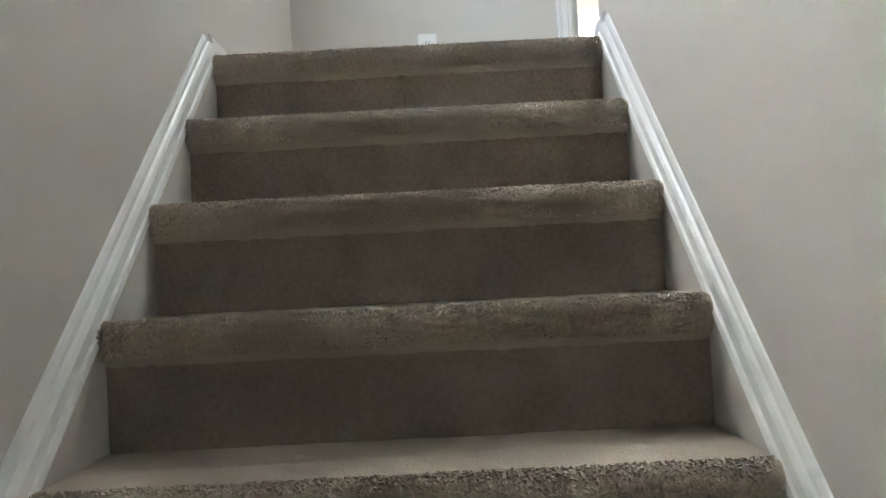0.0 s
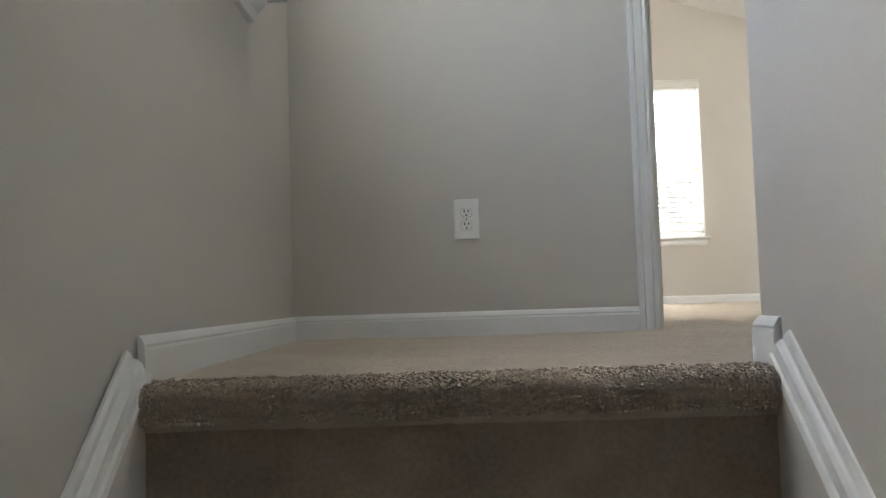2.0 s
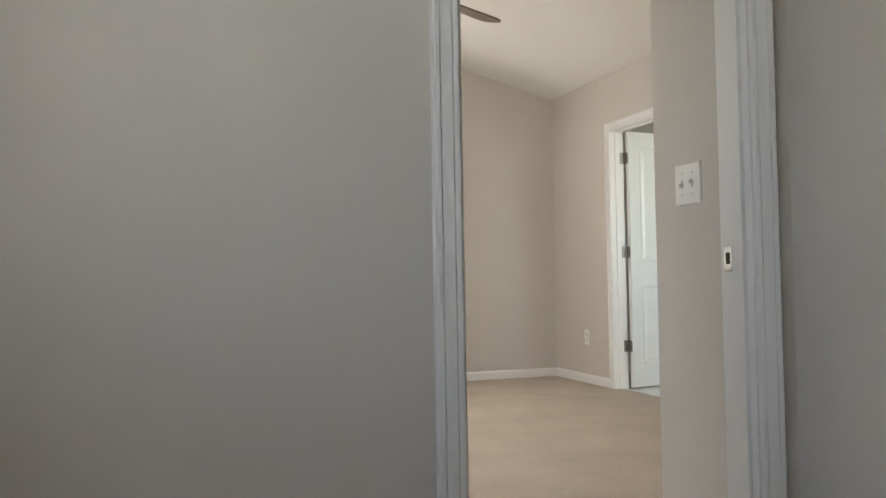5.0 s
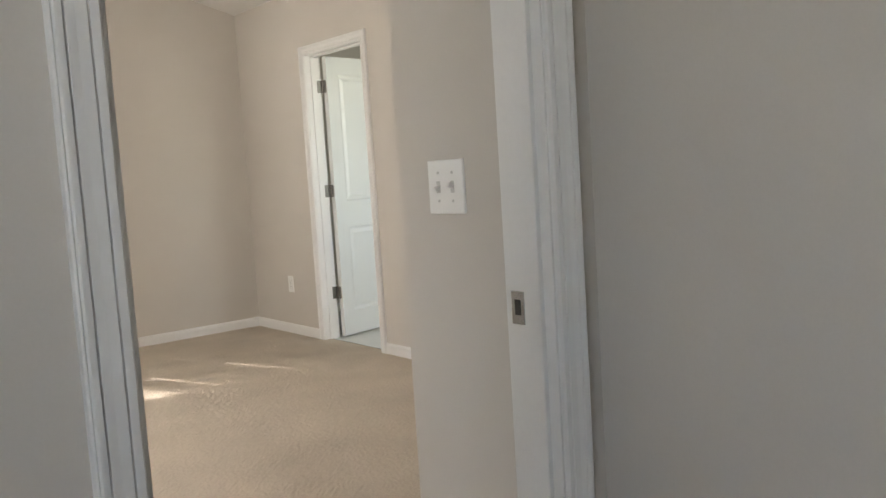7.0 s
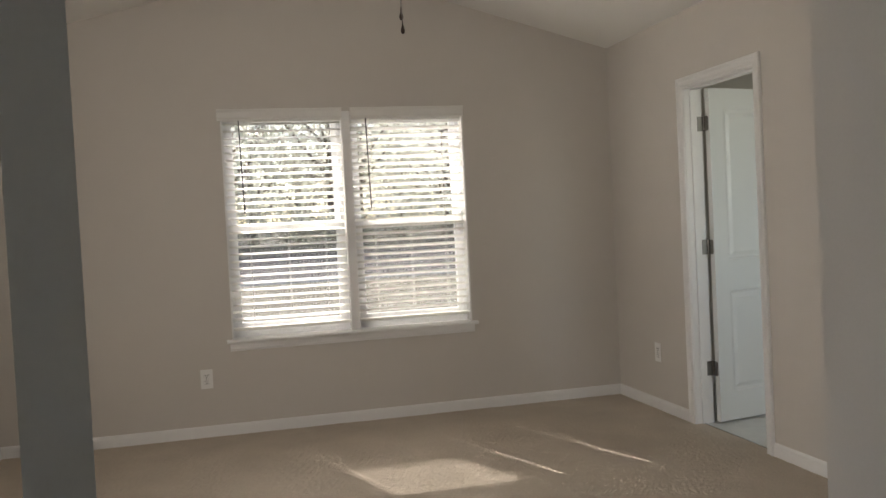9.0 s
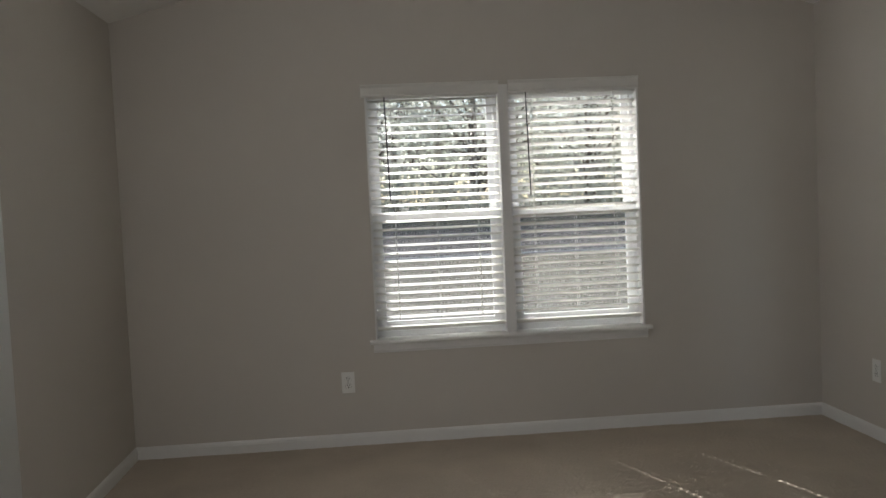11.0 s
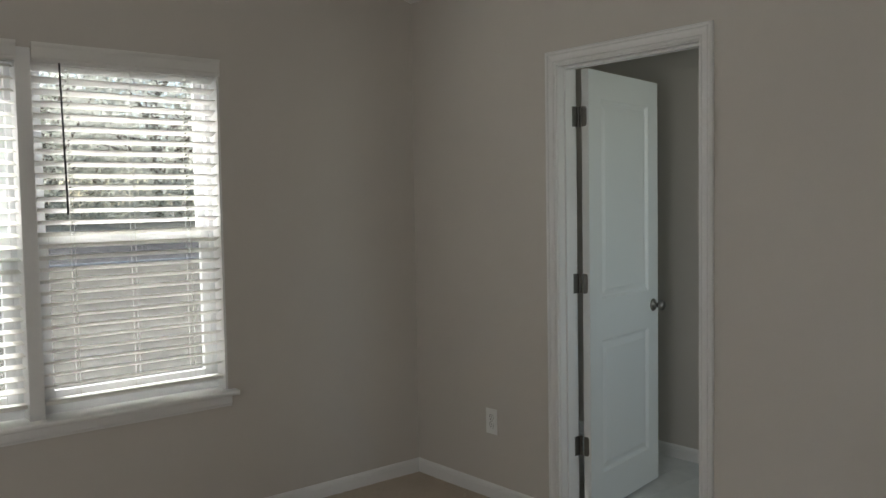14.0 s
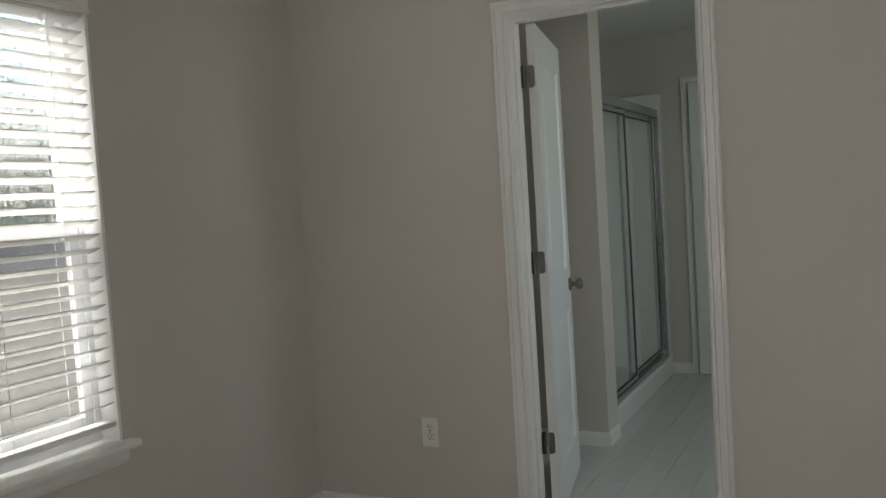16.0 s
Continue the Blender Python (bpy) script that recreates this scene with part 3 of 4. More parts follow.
def hung_window(x0, x1):
    """A single-hung sash window: frame, two sashes, panes and a sash lock."""
    y0, y1, z0, z1, mid = WY + 0.085, WY + 0.148, WZ0, WZ1, 1.330
    f = part("window_frame", box(x0, x0 + 0.022, y0, y1, z0, z1), M_VINYL, window_1)
    part("frame_side", box(x1 - 0.022, x1, y0, y1, z0, z1), M_VINYL, f)
    part("frame_head", box(x0 + 0.022, x1 - 0.022, y0, y1, z1 - 0.022, z1), M_VINYL, f)
    part("frame_sill", box(x0 + 0.022, x1 - 0.022, y0, y1, z0, z0 + 0.040), M_VINYL, f)
    for lo, hi, ya in ((z0 + 0.040, mid + 0.018, y0 + 0.004), (mid - 0.018, z1 - 0.022, y0 + 0.032)):
        s = part("sash", box(x0 + 0.022, x0 + 0.060, ya, ya + 0.026, lo, hi, 0.002), M_VINYL, window_1)
        part("sash_stile", box(x1 - 0.060, x1 - 0.022, ya, ya + 0.026, lo, hi, 0.002), M_VINYL, s)
        foot = 0.056 if lo < 1.0 else 0.038
        part("sash_rail", box(x0 + 0.060, x1 - 0.060, ya, ya + 0.026, lo, lo + foot, 0.002), M_VINYL, s)
        part("sash_rail", box(x0 + 0.060, x1 - 0.060, ya, ya + 0.026, hi - 0.038, hi, 0.002), M_VINYL, s)
        g = part("pane", box(x0 + 0.058, x1 - 0.058, ya + 0.011, ya + 0.015, lo + foot - 0.002, hi - 0.036), M_GLASS, s)
        g.visible_shadow = False
    sc = part("insect_screen", box(x0 + 0.030, x1 - 0.030, y1 - 0.008, y1 - 0.007, z0 + 0.045, mid), M_SCREEN, window_1, "grey half screen over the lower sash")
    for a0, a1, b0, b1 in ((x0 + 0.023, x0 + 0.036, z0 + 0.041, mid + 0.006), (x1 - 0.036, x1 - 0.023, z0 + 0.041, mid + 0.006),
                           (x0 + 0.036, x1 - 0.036, mid - 0.006, mid + 0.006)):
        part("screen_bar", box(a0, a1, y1 - 0.013, y1 - 0.002, b0, b1, 0.002), M_VINYL, sc)
    c = (x0 + x1) / 2
    part("sash_lock", box(c - 0.03, c + 0.03, y0 - 0.004, y0 + 0.012, mid + 0.014, mid + 0.030, 0.004), M_VINYL, window_1)


hung_window(WX0 + 0.010, MUL0)
hung_window(MUL1, WX1 - 0.010)


def slat_mesh(width, holes):
    """One flat faux-wood slat with routed cord holes, lying in x and y about its middle."""
    bm = bmesh.new()
    cuts = [-width / 2]
    for h in holes:
        cuts += [h - 0.0058, h + 0.0058]
    cuts.append(width / 2)
    ys = [-0.025, -0.011, 0.011, 0.025]
    for j in range(3):
        for i in range(len(cuts) - 1):
            if j == 1 and i % 2 == 1:
                continue
            box(cuts[i], cuts[i + 1], ys[j], ys[j + 1], -0.0014, 0.0014, bm=bm)
    bmesh.ops.remove_doubles(bm, verts=bm.verts[:], dist=0.0002)
    return mesh_of("slat", bm, M_SLAT)


def blind(x0, x1, tilt_top, tilt_low, seed):
    """A two-inch horizontal blind hung inside the opening: valance, head rail, slats, ladder cords, bottom rail, tilt wand."""
    rnd = random.Random(seed)
    y, top, low = WY + 0.034, WZ1 - 0.055, WZ0 + 0.075
    c, w = (x0 + x1) / 2, x1 - x0 - 0.010
    e = empty("window_blind", "white two-inch faux-wood blind, slats open, inside the window", "blind", "window blinds", at=(c, y, top))
    prof = [(0, 0), (0, 0.014), (0.010, 0.018), (0.018, 0.014), (0.055, 0.014), (0.064, 0.020), (0.074, 0.022), (0.076, 0)]
    wide0, wide1 = (x0 - 0.030, x1 + 0.004) if x0 < 1.5 else (x0 + 0.002, x1 + 0.012)
    for bm in runs([(wide0, WY + 0.006, WZ1 - 0.052), (wide1, WY + 0.006, WZ1 - 0.052)], prof, (0, -1, 0), True):
        part("valance", bm, M_SLAT, e, "moulded white valance")
    part("head_rail", box(x0 + 0.004, x1 - 0.004, y - 0.020, y + 0.030, top, top + 0.045), M_SLAT, e)
    holes = [-w / 2 + 0.135, 0.0, w / 2 - 0.135]
    me = slat_mesh(w, [holes[0], holes[2]])
    n = 28
    pitch = (top - low - 0.02) / n
    for k in range(n):
        z = top - 0.016 - pitch * k
        tilt = tilt_top + (tilt_low - tilt_top) * min(1, max(0, (k / n - 0.42) * 6)) + rnd.uniform(-0.7, 0.7)
        s = new("slat", me)
        s.parent = e
        s.matrix_basis = Matrix.Translation((rnd.uniform(-0.001, 0.001), 0, z - top)) @ pose(0, 0, 0, tilt, 0, 0) @ pose(0, 0, 0, 0, rnd.uniform(-0.08, 0.08), 0)
    part("bottom_rail", box(c - w / 2, c + w / 2, y - 0.026, y + 0.026, low - 0.020, low - 0.002, 0.003), M_SLAT, e)
    for h in holes:
        cord = bmesh.new()
        for dy in (-0.027, 0.027):
            rod((c + h, y + dy, low - 0.004), (c + h, y + dy, top), 0.0011, 6, cord)
        part("ladder_cord", cord, M_CORD, e)
    part("tilt_wand", rod((x0 + 0.105, y - 0.036, top + 0.008), (x0 + 0.115, y - 0.040, top - 0.60), 0.0040, 8), M_WAND, e, "thin dark tilt wand")


blind(WX0 + 0.010, MUL0, 18.6, 12.0, 3)
blind(MUL1, WX1 - 0.010, -21.0, -21.0, 4)

# ---- landing window ----
LWY0, LWY1, LWZ0, LWZ1 = -1.72, -0.58, 0.89, 2.05
LF = west(LWY1)
window_2 = empty("window_2", "white window stool and apron on the stair wall", "window", kind="structure", at=(LF, LWY1, LWZ0))
bm = box(LF - 0.09, LF + 0.098, LWY0 - 0.05, LWY1 + 0.045, LWZ0 - 0.024, LWZ0)
bmesh.ops.bevel(bm, geom=[ed for ed in bm.edges if all(v.co.x > LF + 0.09 for v in ed.verts)], offset=0.006, segments=3, profile=0.5, affect="EDGES")
part("stool", bm, M_TRIM, window_2, "white projecting window stool")
COVE = [(0, 0), (0.0, 0.048), (0.012, 0.046), (0.022, 0.036), (0.032, 0.024), (0.044, 0.018), (0.052, 0.015), (0.054, 0.0)]
for bm in runs([(LF, LWY0 - 0.03, LWZ0 - 0.024), (LF, LWY1 + 0.028, LWZ0 - 0.024)], COVE, (1, 0, 0), False):
    part("apron", bm, M_TRIM, window_2, "white coved apron under the stool")
for bm in runs([(LF, LWY1 + 0.0, LWZ0), (LF, LWY1 + 0.0, LWZ1), (LF, LWY0, LWZ1), (LF, LWY0, LWZ0)], CASING, (1, 0, 0), False):
    part("casing", bm, M_TRIM, window_2)
for a0, a1, b0, b1 in ((LWY0, LWY0 + 0.05, LWZ0, LWZ1), (LWY1 - 0.05, LWY1, LWZ0, LWZ1), (LWY0, LWY1, LWZ0, LWZ0 + 0.05), (LWY0, LWY1, LWZ1 - 0.05, LWZ1),
                       (LWY0, LWY1, 1.45, 1.49)):
    part("sash", box(LF - 0.095, LF - 0.06, a0, a1, b0, b1, 0.002), M_VINYL, window_2)
g = part("pane", box(LF - 0.082, LF - 0.078, LWY0 + 0.04, LWY1 - 0.04, LWZ0 + 0.04, LWZ1 - 0.04), M_GLASS, window_2)
g.visible_shadow = False

# ---- bedroom side window, unseen and added to go with the fill light ----
added_window = empty("added_window", "plain white unseen window added to the bedroom side wall", "window", kind="structure", at=(RL, SY0, SZ0))
for a0, a1, b0, b1 in ((SY0, SY0 + 0.05, SZ0, SZ1), (SY1 - 0.05, SY1, SZ0, SZ1), (SY0 + 0.05, SY1 - 0.05, SZ0, SZ0 + 0.05),
                       (SY0 + 0.05, SY1 - 0.05, SZ1 - 0.05, SZ1), (SY0 + 0.05, SY1 - 0.05, 1.43, 1.47)):
    part("sash", box(RL - 0.095, RL - 0.06, a0, a1, b0, b1, 0.002), M_VINYL, added_window)
g = part("pane", box(RL - 0.082, RL - 0.078, SY0 + 0.04, SY1 - 0.04, SZ0 + 0.04, SZ1 - 0.04), M_GLASS, added_window)
g.visible_shadow = False
for bm in runs([(RL, SY1, SZ0), (RL, SY1, SZ1), (RL, SY0, SZ1), (RL, SY0, SZ0)], CASING, (1, 0, 0), False):
    part("casing", bm, M_TRIM, added_window)
part("stool", box(RL - 0.06, RL + 0.05, SY0 - 0.05, SY1 + 0.05, SZ0 - 0.022, SZ0, 0.004), M_TRIM, added_window)

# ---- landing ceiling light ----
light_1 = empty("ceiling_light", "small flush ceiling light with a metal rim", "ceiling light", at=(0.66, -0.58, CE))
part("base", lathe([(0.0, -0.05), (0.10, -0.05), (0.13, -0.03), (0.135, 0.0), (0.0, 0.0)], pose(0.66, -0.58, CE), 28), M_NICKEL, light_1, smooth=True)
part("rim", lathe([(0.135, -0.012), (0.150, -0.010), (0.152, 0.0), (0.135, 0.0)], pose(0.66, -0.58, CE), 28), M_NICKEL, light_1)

# ---- ceiling fan ----
FX, FY, FZ = 1.865, 2.62, 2.40
fan = empty("ceiling_fan", "dark bronze ceiling fan with walnut blades and pull chains", "ceiling fan", at=(FX, FY, RIDGE))
part("canopy", lathe([(0.0, 0.0), (0.030, 0.0), (0.060, 0.05), (0.065, 0.09), (0.0, 0.09)], pose(FX, FY, RIDGE - 0.09)), M_FANMETAL, fan, smooth=True)
part("downrod", rod((FX, FY, FZ + 0.12), (FX, FY, RIDGE - 0.05), 0.013, 16), M_FANMETAL, fan)
part("motor_housing", lathe([(0.0, -0.02), (0.085, -0.02), (0.110, 0.01), (0.115, 0.07), (0.09, 0.12), (0.03, 0.15), (0.0, 0.15)], pose(FX, FY, FZ), 32), M_FANMETAL, fan, smooth=True)
part("switch_housing", lathe([(0.0, -0.12), (0.035, -0.12), (0.060, -0.10), (0.062, -0.04), (0.050, -0.02), (0.0, -0.02)], pose(FX, FY, FZ), 28), M_FANMETAL, fan, smooth=True)
for k in range(5):
    m = pose(FX, FY, FZ + 0.005, 0, 0, 33 + 72 * k)
    bm = box(0.09, 0.24, -0.018, 0.018, -0.010, -0.004, 0.002)
    bm.transform(m)
    arm = part("blade_arm", bm, M_FANMETAL, fan)
    outline = [(0.20, -0.055), (0.58, -0.072), (0.63, -0.064), (0.655, -0.040), (0.662, 0.0), (0.655, 0.040), (0.63, 0.064), (0.58, 0.072), (0.20, 0.055)]
    bm = prism(outline, "z", -0.004, 0.004)
    bm.transform(m @ pose(0, 0, 0, 11, 0, 0))
    part("blade", bm, M_FANWOOD, arm, "dark walnut blade")
for dx, dy, low in ((-0.004, -0.026, 1.985), (0.004, 0.026, 2.045)):
    bm = rod((FX + dx, FY + dy, low + 0.03), (FX + dx, FY + dy, FZ - 0.09), 0.0012, 6)
    for k in range(24):
        z = low + 0.03 + k * 0.010
        bmesh.ops.create_icosphere(bm, subdivisions=1, radius=0.0022, matrix=Matrix.Translation((FX + dx, FY + dy, z)))
    chain = part("pull_chain", bm, M_CHROME, fan, "thin beaded pull chain")
    part("chain_fob", lathe([(0.0, -0.016), (0.005, -0.014), (0.0075, -0.006), (0.006, 0.004), (0.003, 0.014), (0.0015, 0.032), (0.0, 0.032)], pose(FX + dx, FY + dy, low), 14), M_FANMETAL, chain, smooth=True)

# ---- bathroom ----
BX, BY0, BY1 = RR + WT, 2.0, WY
SX0, SX1, SY = 5.14, 5.33, 4.352   # stub wall before the shower
EX = 7.0
structure("wall_bath_north", box(BX, EX + WT, BY1, BY1 + WT, -0.1, CE), M_WALL, "greige painted wall of the bathroom", "wall")
# Unseen opening added here so the open door shades the corner behind it.
bm = box(BX, 4.22, BY0 - WT, BY0, -0.1, CE)
box(5.08, EX + WT, BY0 - WT, BY0, -0.1, CE, bm=bm)
box(4.22, 5.08, BY0 - WT, BY0, -0.1, 1.05, bm=bm)
box(4.22, 5.08, BY0 - WT, BY0, 2.15, CE, bm=bm)
structure("wall_bath_south", bm, M_WALL, "greige painted bathroom wall with an added unseen window opening", "wall")
structure("wall_bath_east", box(EX, EX + WT, BY0, BY1, -0.1, CE), M_WALL, "greige painted end wall of the bathroom", "wall")
structure("wall_bath_stub", box(SX0, SX1, SY, BY1, -0.1, CE), M_WALL, "greige painted stub wall before the shower", "wall")
structure("ceiling_bath", box(BX, EX + WT, BY0 - WT, BY1 + WT, CE, CE + 0.1), M_CEIL, "flat white bathroom ceiling", "ceiling")
baseboard([(BX, B1 + CW), (BX, BY1), (SX0, BY1), (SX0, SY), (SX1, SY)])
baseboard([(EX, 4.45), (EX, 4.252)])
door_3 = empty("door_3", "white closed linen door with moulded casing", "door", kind="structure", at=(EX, 3.5, 0))
for bm in runs([(EX, 4.19, -0.004), (EX, 4.19, 2.05), (EX, 3.44, 2.05), (EX, 3.44, -0.004)], CASING, (-1, 0, 0), True):
    part("casing", bm, M_TRIM, door_3)
bm = panel_leaf(0.748, 2.04, 0.035, PANELS)
bm.transform(pose(EX - 0.012, 3.442, 0.004, 0, 0, 90))
part("leaf", bm, M_DOOR, door_3)

shower = empty("shower_stall", "white acrylic shower with chrome-framed sliding glass doors", "shower", at=(SX1, 4.40, 0))
S1 = 6.93
part("pan", box(SX1 + 0.004, S1, 4.47, BY1 - 0.004, 0.0, 0.05, 0.01), M_ACRYLIC, shower)
part("curb", box(SX1 + 0.004, S1, 4.375, 4.47, 0.0, 0.135, 0.012), M_ACRYLIC, shower, "white shower curb")
part("back_panel", box(SX1 + 0.004, S1, BY1 - 0.02, BY1 - 0.004, 0.05, 2.0, 0.004), M_ACRYLIC, shower)
part("side_panel", box(SX1 + 0.004, SX1 + 0.024, 4.40, BY1 - 0.02, 0.05, 2.0, 0.004), M_ACRYLIC, shower)
part("side_panel", box(S1 - 0.03, S1 + 0.066, 4.385, BY1 - 0.02, 0.0, 2.0, 0.004), M_ACRYLIC, shower)
part("seat", box(S1 - 0.32, S1 - 0.03, 4.9, BY1 - 0.02, 0.05, 0.46, 0.03), M_ACRYLIC, shower, "moulded white corner seat")
part("header_rail", box(SX1 + 0.02, S1 - 0.03, 4.395, 4.455, 1.835, 1.890, 0.006), M_CHROME, shower, "chrome header rail")
part("bottom_track", box(SX1 + 0.02, S1 - 0.03, 4.395, 4.455, 0.135, 0.165, 0.005), M_CHROME, shower, "chrome bottom track")
for x in (SX1 + 0.02, S1 - 0.05):
    part("wall_jamb", box(x, x + 0.02, 4.395, 4.455, 0.165, 1.835, 0.003), M_CHROME, shower)
for x0, x1, y in ((SX1 + 0.04, 6.02, 4.412), (5.94, S1 - 0.05, 4.438)):
    d = part("sliding_door", box(x0, x1, y - 0.004, y + 0.004, 0.17, 1.83), M_FROST, shower, "lightly frosted glass door panel")
    d.visible_shadow = False
    for a in (x0, x1 - 0.013):
        part("stile", box(a, a + 0.013, y - 0.010, y + 0.010, 0.17, 1.83, 0.003), M_CHROME, d)
        part("seal", box(a + 0.013 if a == x0 else a - 0.010, a + 0.023 if a == x0 else a, y - 0.007, y + 0.007, 0.19, 1.81), M_SEAL, d)
    for b0, b1 in ((0.195, 0.203), (1.797, 1.805)):
        part("seal", box(x0 + 0.023, x1 - 0.023, y - 0.007, y + 0.007, b0, b1), M_SEAL, d)
    part("bottom_rail", box(x0 + 0.013, x1 - 0.013, y - 0.010, y + 0.010, 0.17, 0.195, 0.003), M_CHROME, d)
    part("top_rail", box(x0 + 0.013, x1 - 0.013, y - 0.010, y + 0.010, 1.805, 1.83, 0.003), M_CHROME, d)

bath_floor = structure("floor_bath", box(RR + 0.05, EX, BY0, BY1, -0.10, -0.006), M_CEIL, "pale grey wood-look vinyl plank floor", "floor")


def plank_floor(x0, x1, y0, y1, width, length):
    me = mesh_of("plank", box(0, length - 0.002, 0, width - 0.002, -0.005, 0, 0.0007), M_VPLANK)
    r = random.Random(5)
    y = y0
    while y < y1 - 0.02:
        x = x0 - r.uniform(0, length)
        while x < x1:
            a, b = max(x, x0), min(x + length, x1)
            if b - a > 0.03:
                p = new("plank", me)
                p.parent = bath_floor
                p.scale = ((b - a) / length, min(1, (y1 - y) / width), 1)
                p.location = (a, y, r.uniform(-0.0004, 0.0004))
            x += length
        y += width


plank_floor(RR + 0.055, EX - 0.002, BY0 + 0.002, BY1 - 0.002, 0.152, 1.2)
structure("threshold", box(RR + 0.046, RR + 0.056, B0, B1, -0.01, 0.004, 0.002), M_CHROME, "thin metal strip between carpet and vinyl", "threshold")

# ---- outdoors ----
GZ = -3.0
BANK0, BANK1, RISE_OUT = 58.0, 96.0, 2.5


def ground_at(y):
    return GZ + RISE_OUT * min(1, max(0, (y - BANK0) / (BANK1 - BANK0)))


structure("ground", prism([(-900, GZ), (BANK0, GZ), (BANK1, GZ + RISE_OUT), (900, GZ + 5), (900, GZ - 2), (-900, GZ - 2)], "x", -900, 900),
          M_GRASS, "sunlit dry lawn rising gently behind the house", "ground")
structure("road", prism([(64, ground_at(64) + 0.02), (86, ground_at(86) + 0.02), (86, ground_at(86) - 0.2), (64, ground_at(64) - 0.2)], "x", -220, 220),
          M_ROAD, "grey weathered asphalt beyond the lawn", "road")
structure("kerb", box(-220, 220, 63.85, 64.0, ground_at(64) - 0.2, ground_at(64) + 0.12, 0.02), M_CEIL, "pale concrete kerb along the road", "kerb")


def tree(at, height, seed):
    r = random.Random(seed)
    e = empty("tree", "leafy green tree with a brown trunk across the road", "tree", "trees across the road", at=at)
    at = Vector(at)
    bm = rod(at, at + Vector((0.1, 0, height * 0.55)), 0.20, 10, None, 0.11)
    tips = []
    for k in range(16):
        base = at + Vector((0.05, 0, height * r.uniform(0.02, 0.50)))
        a = r.uniform(0, 2 * math.pi)
        tip = base + Vector((math.cos(a) * height * 0.24, math.sin(a) * height * 0.24, height * r.uniform(0.04, 0.42)))
        rod(base, tip, 0.07, 7, bm, 0.02)
        tips.append(tip)
    part("trunk", bm, M_BARK, e)
    verts, faces = [], []
    for k in range(7500):
        c = r.choice(tips) + Vector((r.gauss(0, 0.95), r.gauss(0, 0.95), r.gauss(0, 0.85)))
        u = Vector((r.gauss(0, 1), r.gauss(0, 1), r.gauss(0, 1))).normalized()
        v = u.orthogonal().normalized()
        s = r.uniform(0.05, 0.11)
        n = len(verts)
        verts += [c - u * s, c + v * s * 0.5, c + u * s, c - v * s * 0.5]
        faces.append((n, n + 1, n + 2, n + 3))
    me = bpy.data.meshes.new("crown")
    me.from_pydata(verts, [], faces)
    me.materials.append(M_LEAF)
    ob = new("crown", me)
    ob.parent = e
    me.transform(Matrix.Translation(-at))
    return e


_rt = random.Random(11)
first_tree = tree((-95, 100, GZ + RISE_OUT), 8.5, 1)
second_tree = tree((-90, 104, GZ + RISE_OUT), 9.5, 2)
for k in range(46):
    src = first_tree if k % 2 else second_tree
    copy_thing(src, pose(-70 + 4.7 * k + _rt.uniform(-1.6, 1.6), 104 + (k % 3) * 8 + _rt.uniform(-2, 2), GZ + RISE_OUT, 0, 0, _rt.uniform(0, 360)) @ Matrix.Scale(_rt.uniform(2.7, 4.0), 4))



def hedge(x0, x1, y0, y1, count, seed):
    """A rough belt of undergrowth: many leaf clumps with an uneven top."""
    r = np.random.RandomState(seed)
    x, y = r.uniform(x0, x1, count), r.uniform(y0, y1, count)
    top = 4.2 + 1.6 * np.sin(x * 0.33) + 1.2 * np.sin(x * 0.87 + y) + 0.8 * np.sin(x * 2.1)
    c = np.stack([x, y, GZ + RISE_OUT + top * r.uniform(0, 1, count) ** 0.7], 1)
    u = r.normal(0, 1, (count, 3))
    u /= np.linalg.norm(u, axis=1)[:, None]
    v = np.cross(u, r.normal(0, 1, (count, 3)))
    v /= np.linalg.norm(v, axis=1)[:, None]
    s = r.uniform(0.10, 0.26, (count, 1))
    vs = np.stack([c - u * s, c + v * s * 0.6, c + u * s, c - v * s * 0.6], 1)
    me = bpy.data.meshes.new("undergrowth")
    me.from_pydata(vs.reshape(-1, 3).tolist(), [], np.arange(count * 4).reshape(-1, 4).tolist())
    me.materials.append(M_LEAF)
    return tagged(new("undergrowth", me), "dense green undergrowth along the far edge of the woods", "bushes", kind="stuff")


hedge(-70, 150, 97, 106, 90000, 9)

# ---- carpet pile ----


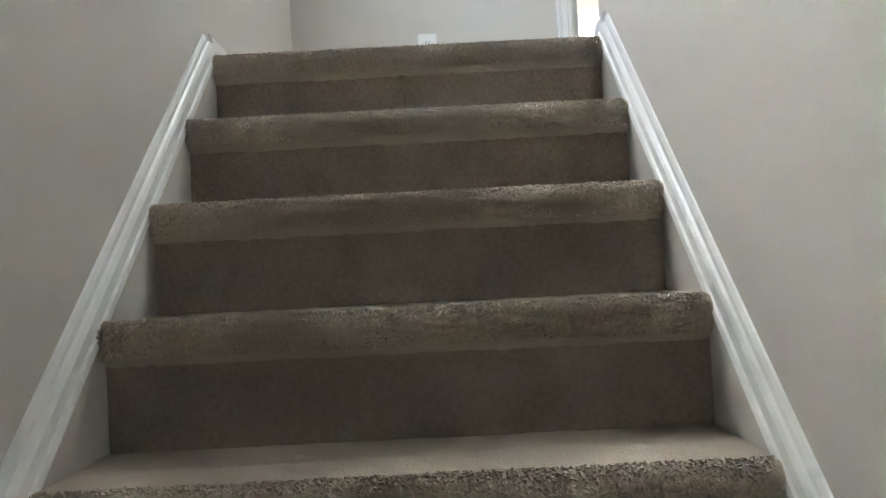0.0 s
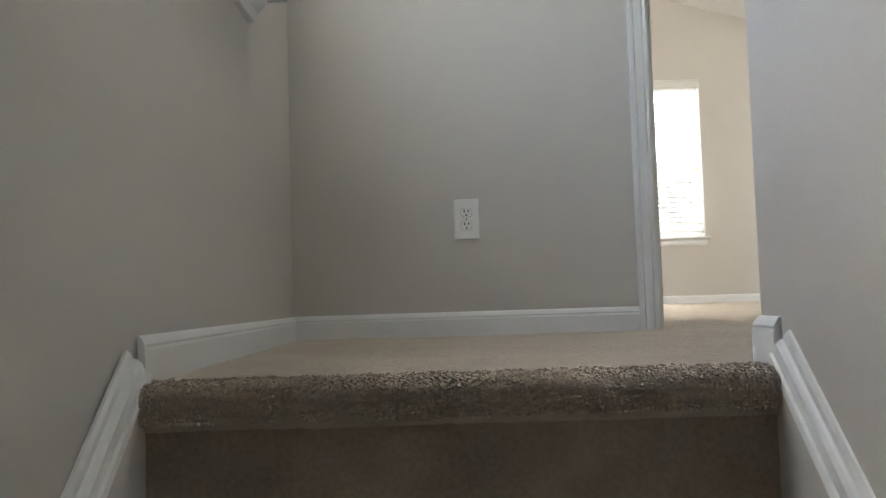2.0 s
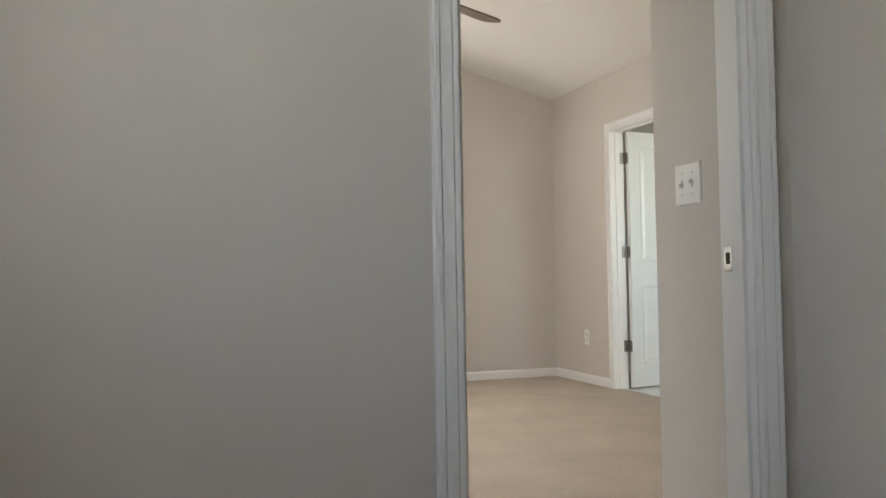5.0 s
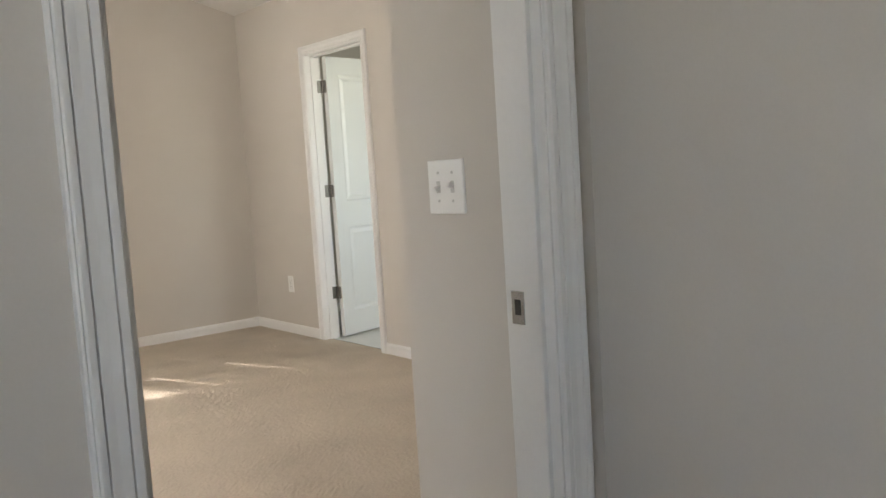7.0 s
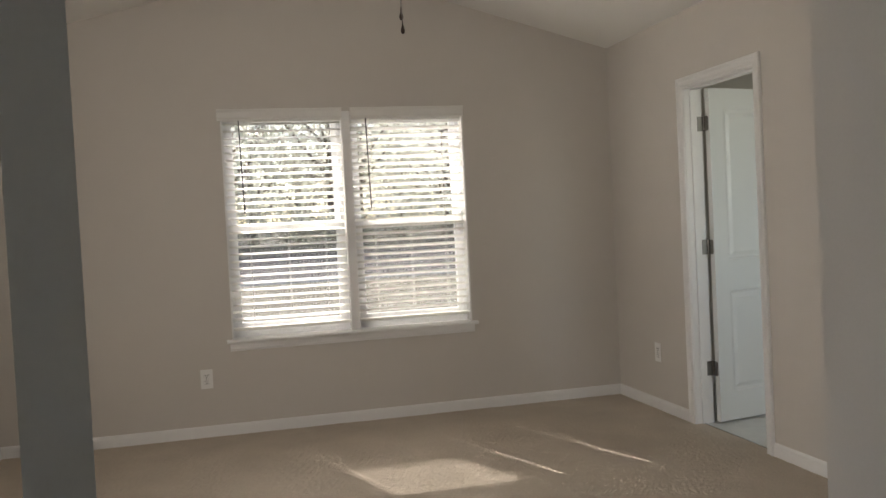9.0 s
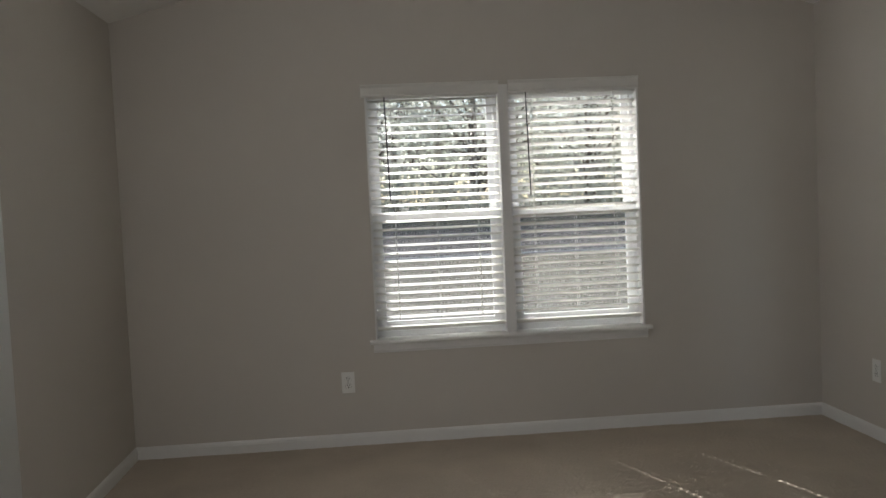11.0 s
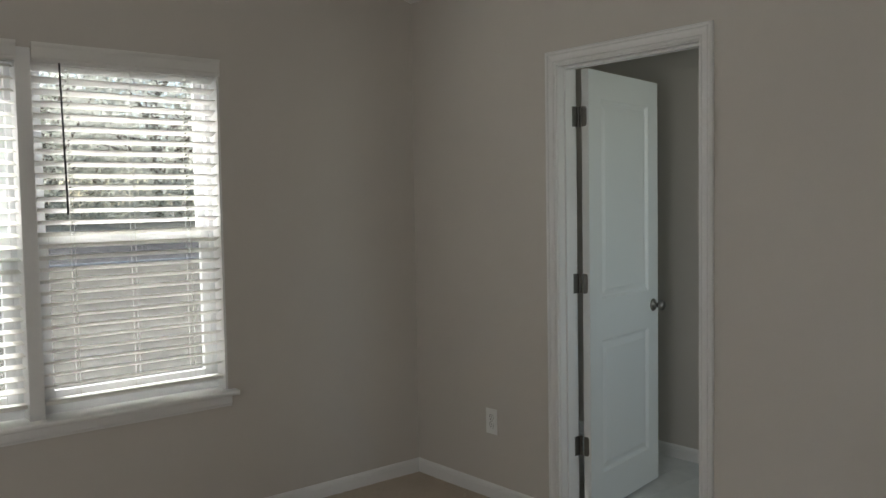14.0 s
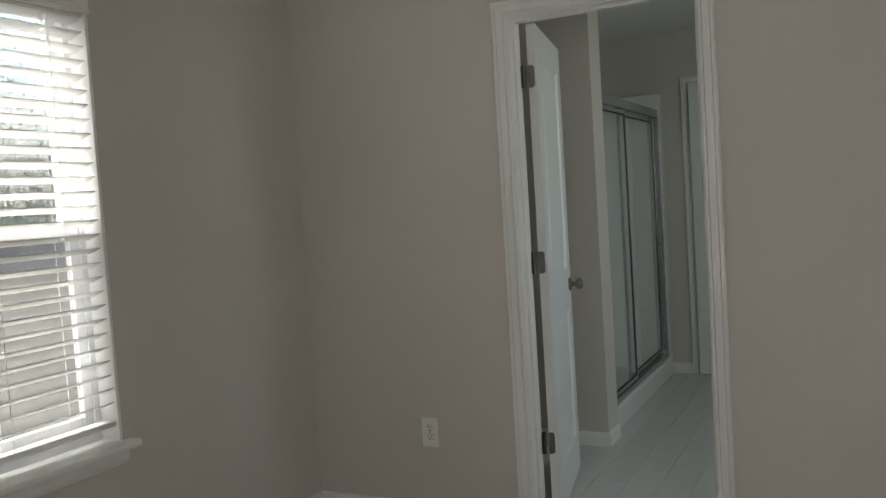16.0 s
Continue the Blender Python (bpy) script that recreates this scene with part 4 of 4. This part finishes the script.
def pile(name, spots, height, radius, label, unruly=0.24, uneven=(0.6, 1.25), mat=M_STAIR_PILE):
    """Upright tufts of cut pile standing on a carpet; spots are places with a normal, as rows of six numbers."""
    r = np.random.RandomState(3)
    n = len(spots)
    base, nor = spots[:, :3], spots[:, 3:]
    lean = nor + r.normal(0, unruly, (n, 3))
    lean /= np.linalg.norm(lean, axis=1)[:, None]
    side = np.cross(lean, r.normal(0, 1, (n, 3)))
    side /= np.linalg.norm(side, axis=1)[:, None]
    other = np.cross(lean, side)
    size = radius * r.uniform(0.7, 1.3, (n, 1))
    tip = base + lean * (height * r.uniform(*uneven, (n, 1)))
    vs = np.empty((n, 6, 3))
    for k in range(3):
        a = 2 * math.pi * k / 3
        ring = side * math.cos(a) + other * math.sin(a)
        vs[:, k] = base + ring * size * 0.8 - nor * 0.002
        vs[:, k + 3] = tip + ring * size
    o = (np.arange(n) * 6)[:, None]
    quads = np.concatenate([o + np.array([[0, 1, 4, 3]]), o + np.array([[1, 2, 5, 4]]), o + np.array([[2, 0, 3, 5]])], axis=0)
    tris = o + np.array([[3, 4, 5]])
    me = bpy.data.meshes.new(name)
    me.from_pydata(vs.reshape(-1, 3).tolist(), [], quads.tolist() + tris.tolist())
    me.materials.append(mat)
    return tagged(new(name, me), label, "carpet", kind="stuff")


def spread(x0, x1, y0, y1, pitch, z=0.0):
    r = np.random.RandomState(7)
    gx, gy = np.meshgrid(np.arange(x0, x1, pitch), np.arange(y0, y1, pitch))
    p = np.stack([gx.ravel(), gy.ravel(), np.full(gx.size, z)], 1)
    p[:, :2] += r.uniform(-0.5, 0.5, (len(p), 2)) * pitch
    return np.concatenate([p, np.tile([0, 0, 1.0], (len(p), 1))], 1)


def thinned(spots, y0, y1):
    """Fewer and fewer spots from y0 to y1."""
    keep = np.random.RandomState(2).uniform(0, 1, len(spots)) > (spots[:, 1] - y0) / (y1 - y0)
    return spots[keep]


def nosing_spots(i, pitch):
    yn, zn = N0Y - RUN * i, -RISE * i
    out = []
    r = random.Random(i)
    for k in range(12):
        a = math.pi / 2 + math.pi / 2 * k / 11
        d = (0, math.cos(a), math.sin(a))
        x = CURB_L + 0.003
        while x < CURB_R - 0.003:
            out.append((x + r.uniform(-0.002, 0.002), yn + 0.024 + 0.024 * d[1], zn - 0.024 + 0.024 * d[2], 0, d[1], d[2]))
            x += pitch
    for k in range(5):
        x = CURB_L + 0.003
        while x < CURB_R - 0.003:
            out.append((x + r.uniform(-0.002, 0.002), yn + 0.001, zn - 0.029 - 0.0055 * k, 0, -1, 0))
            x += pitch
    return np.array(out)


pile("carpet_pile_landing", thinned(spread(LW + 0.010, RW - 0.014, N0Y + 0.03, N0Y + 0.12, 0.0055), N0Y + 0.04, N0Y + 0.12),
     0.0034, 0.0046, "short beige carpet tufts at the edge of the landing", 0.30)
pile("carpet_pile_stairs", np.concatenate([nosing_spots(i, 0.0060) for i in range(7)]), 0.0046, 0.0036, "short beige carpet tufts on treads and nosings", 0.32)
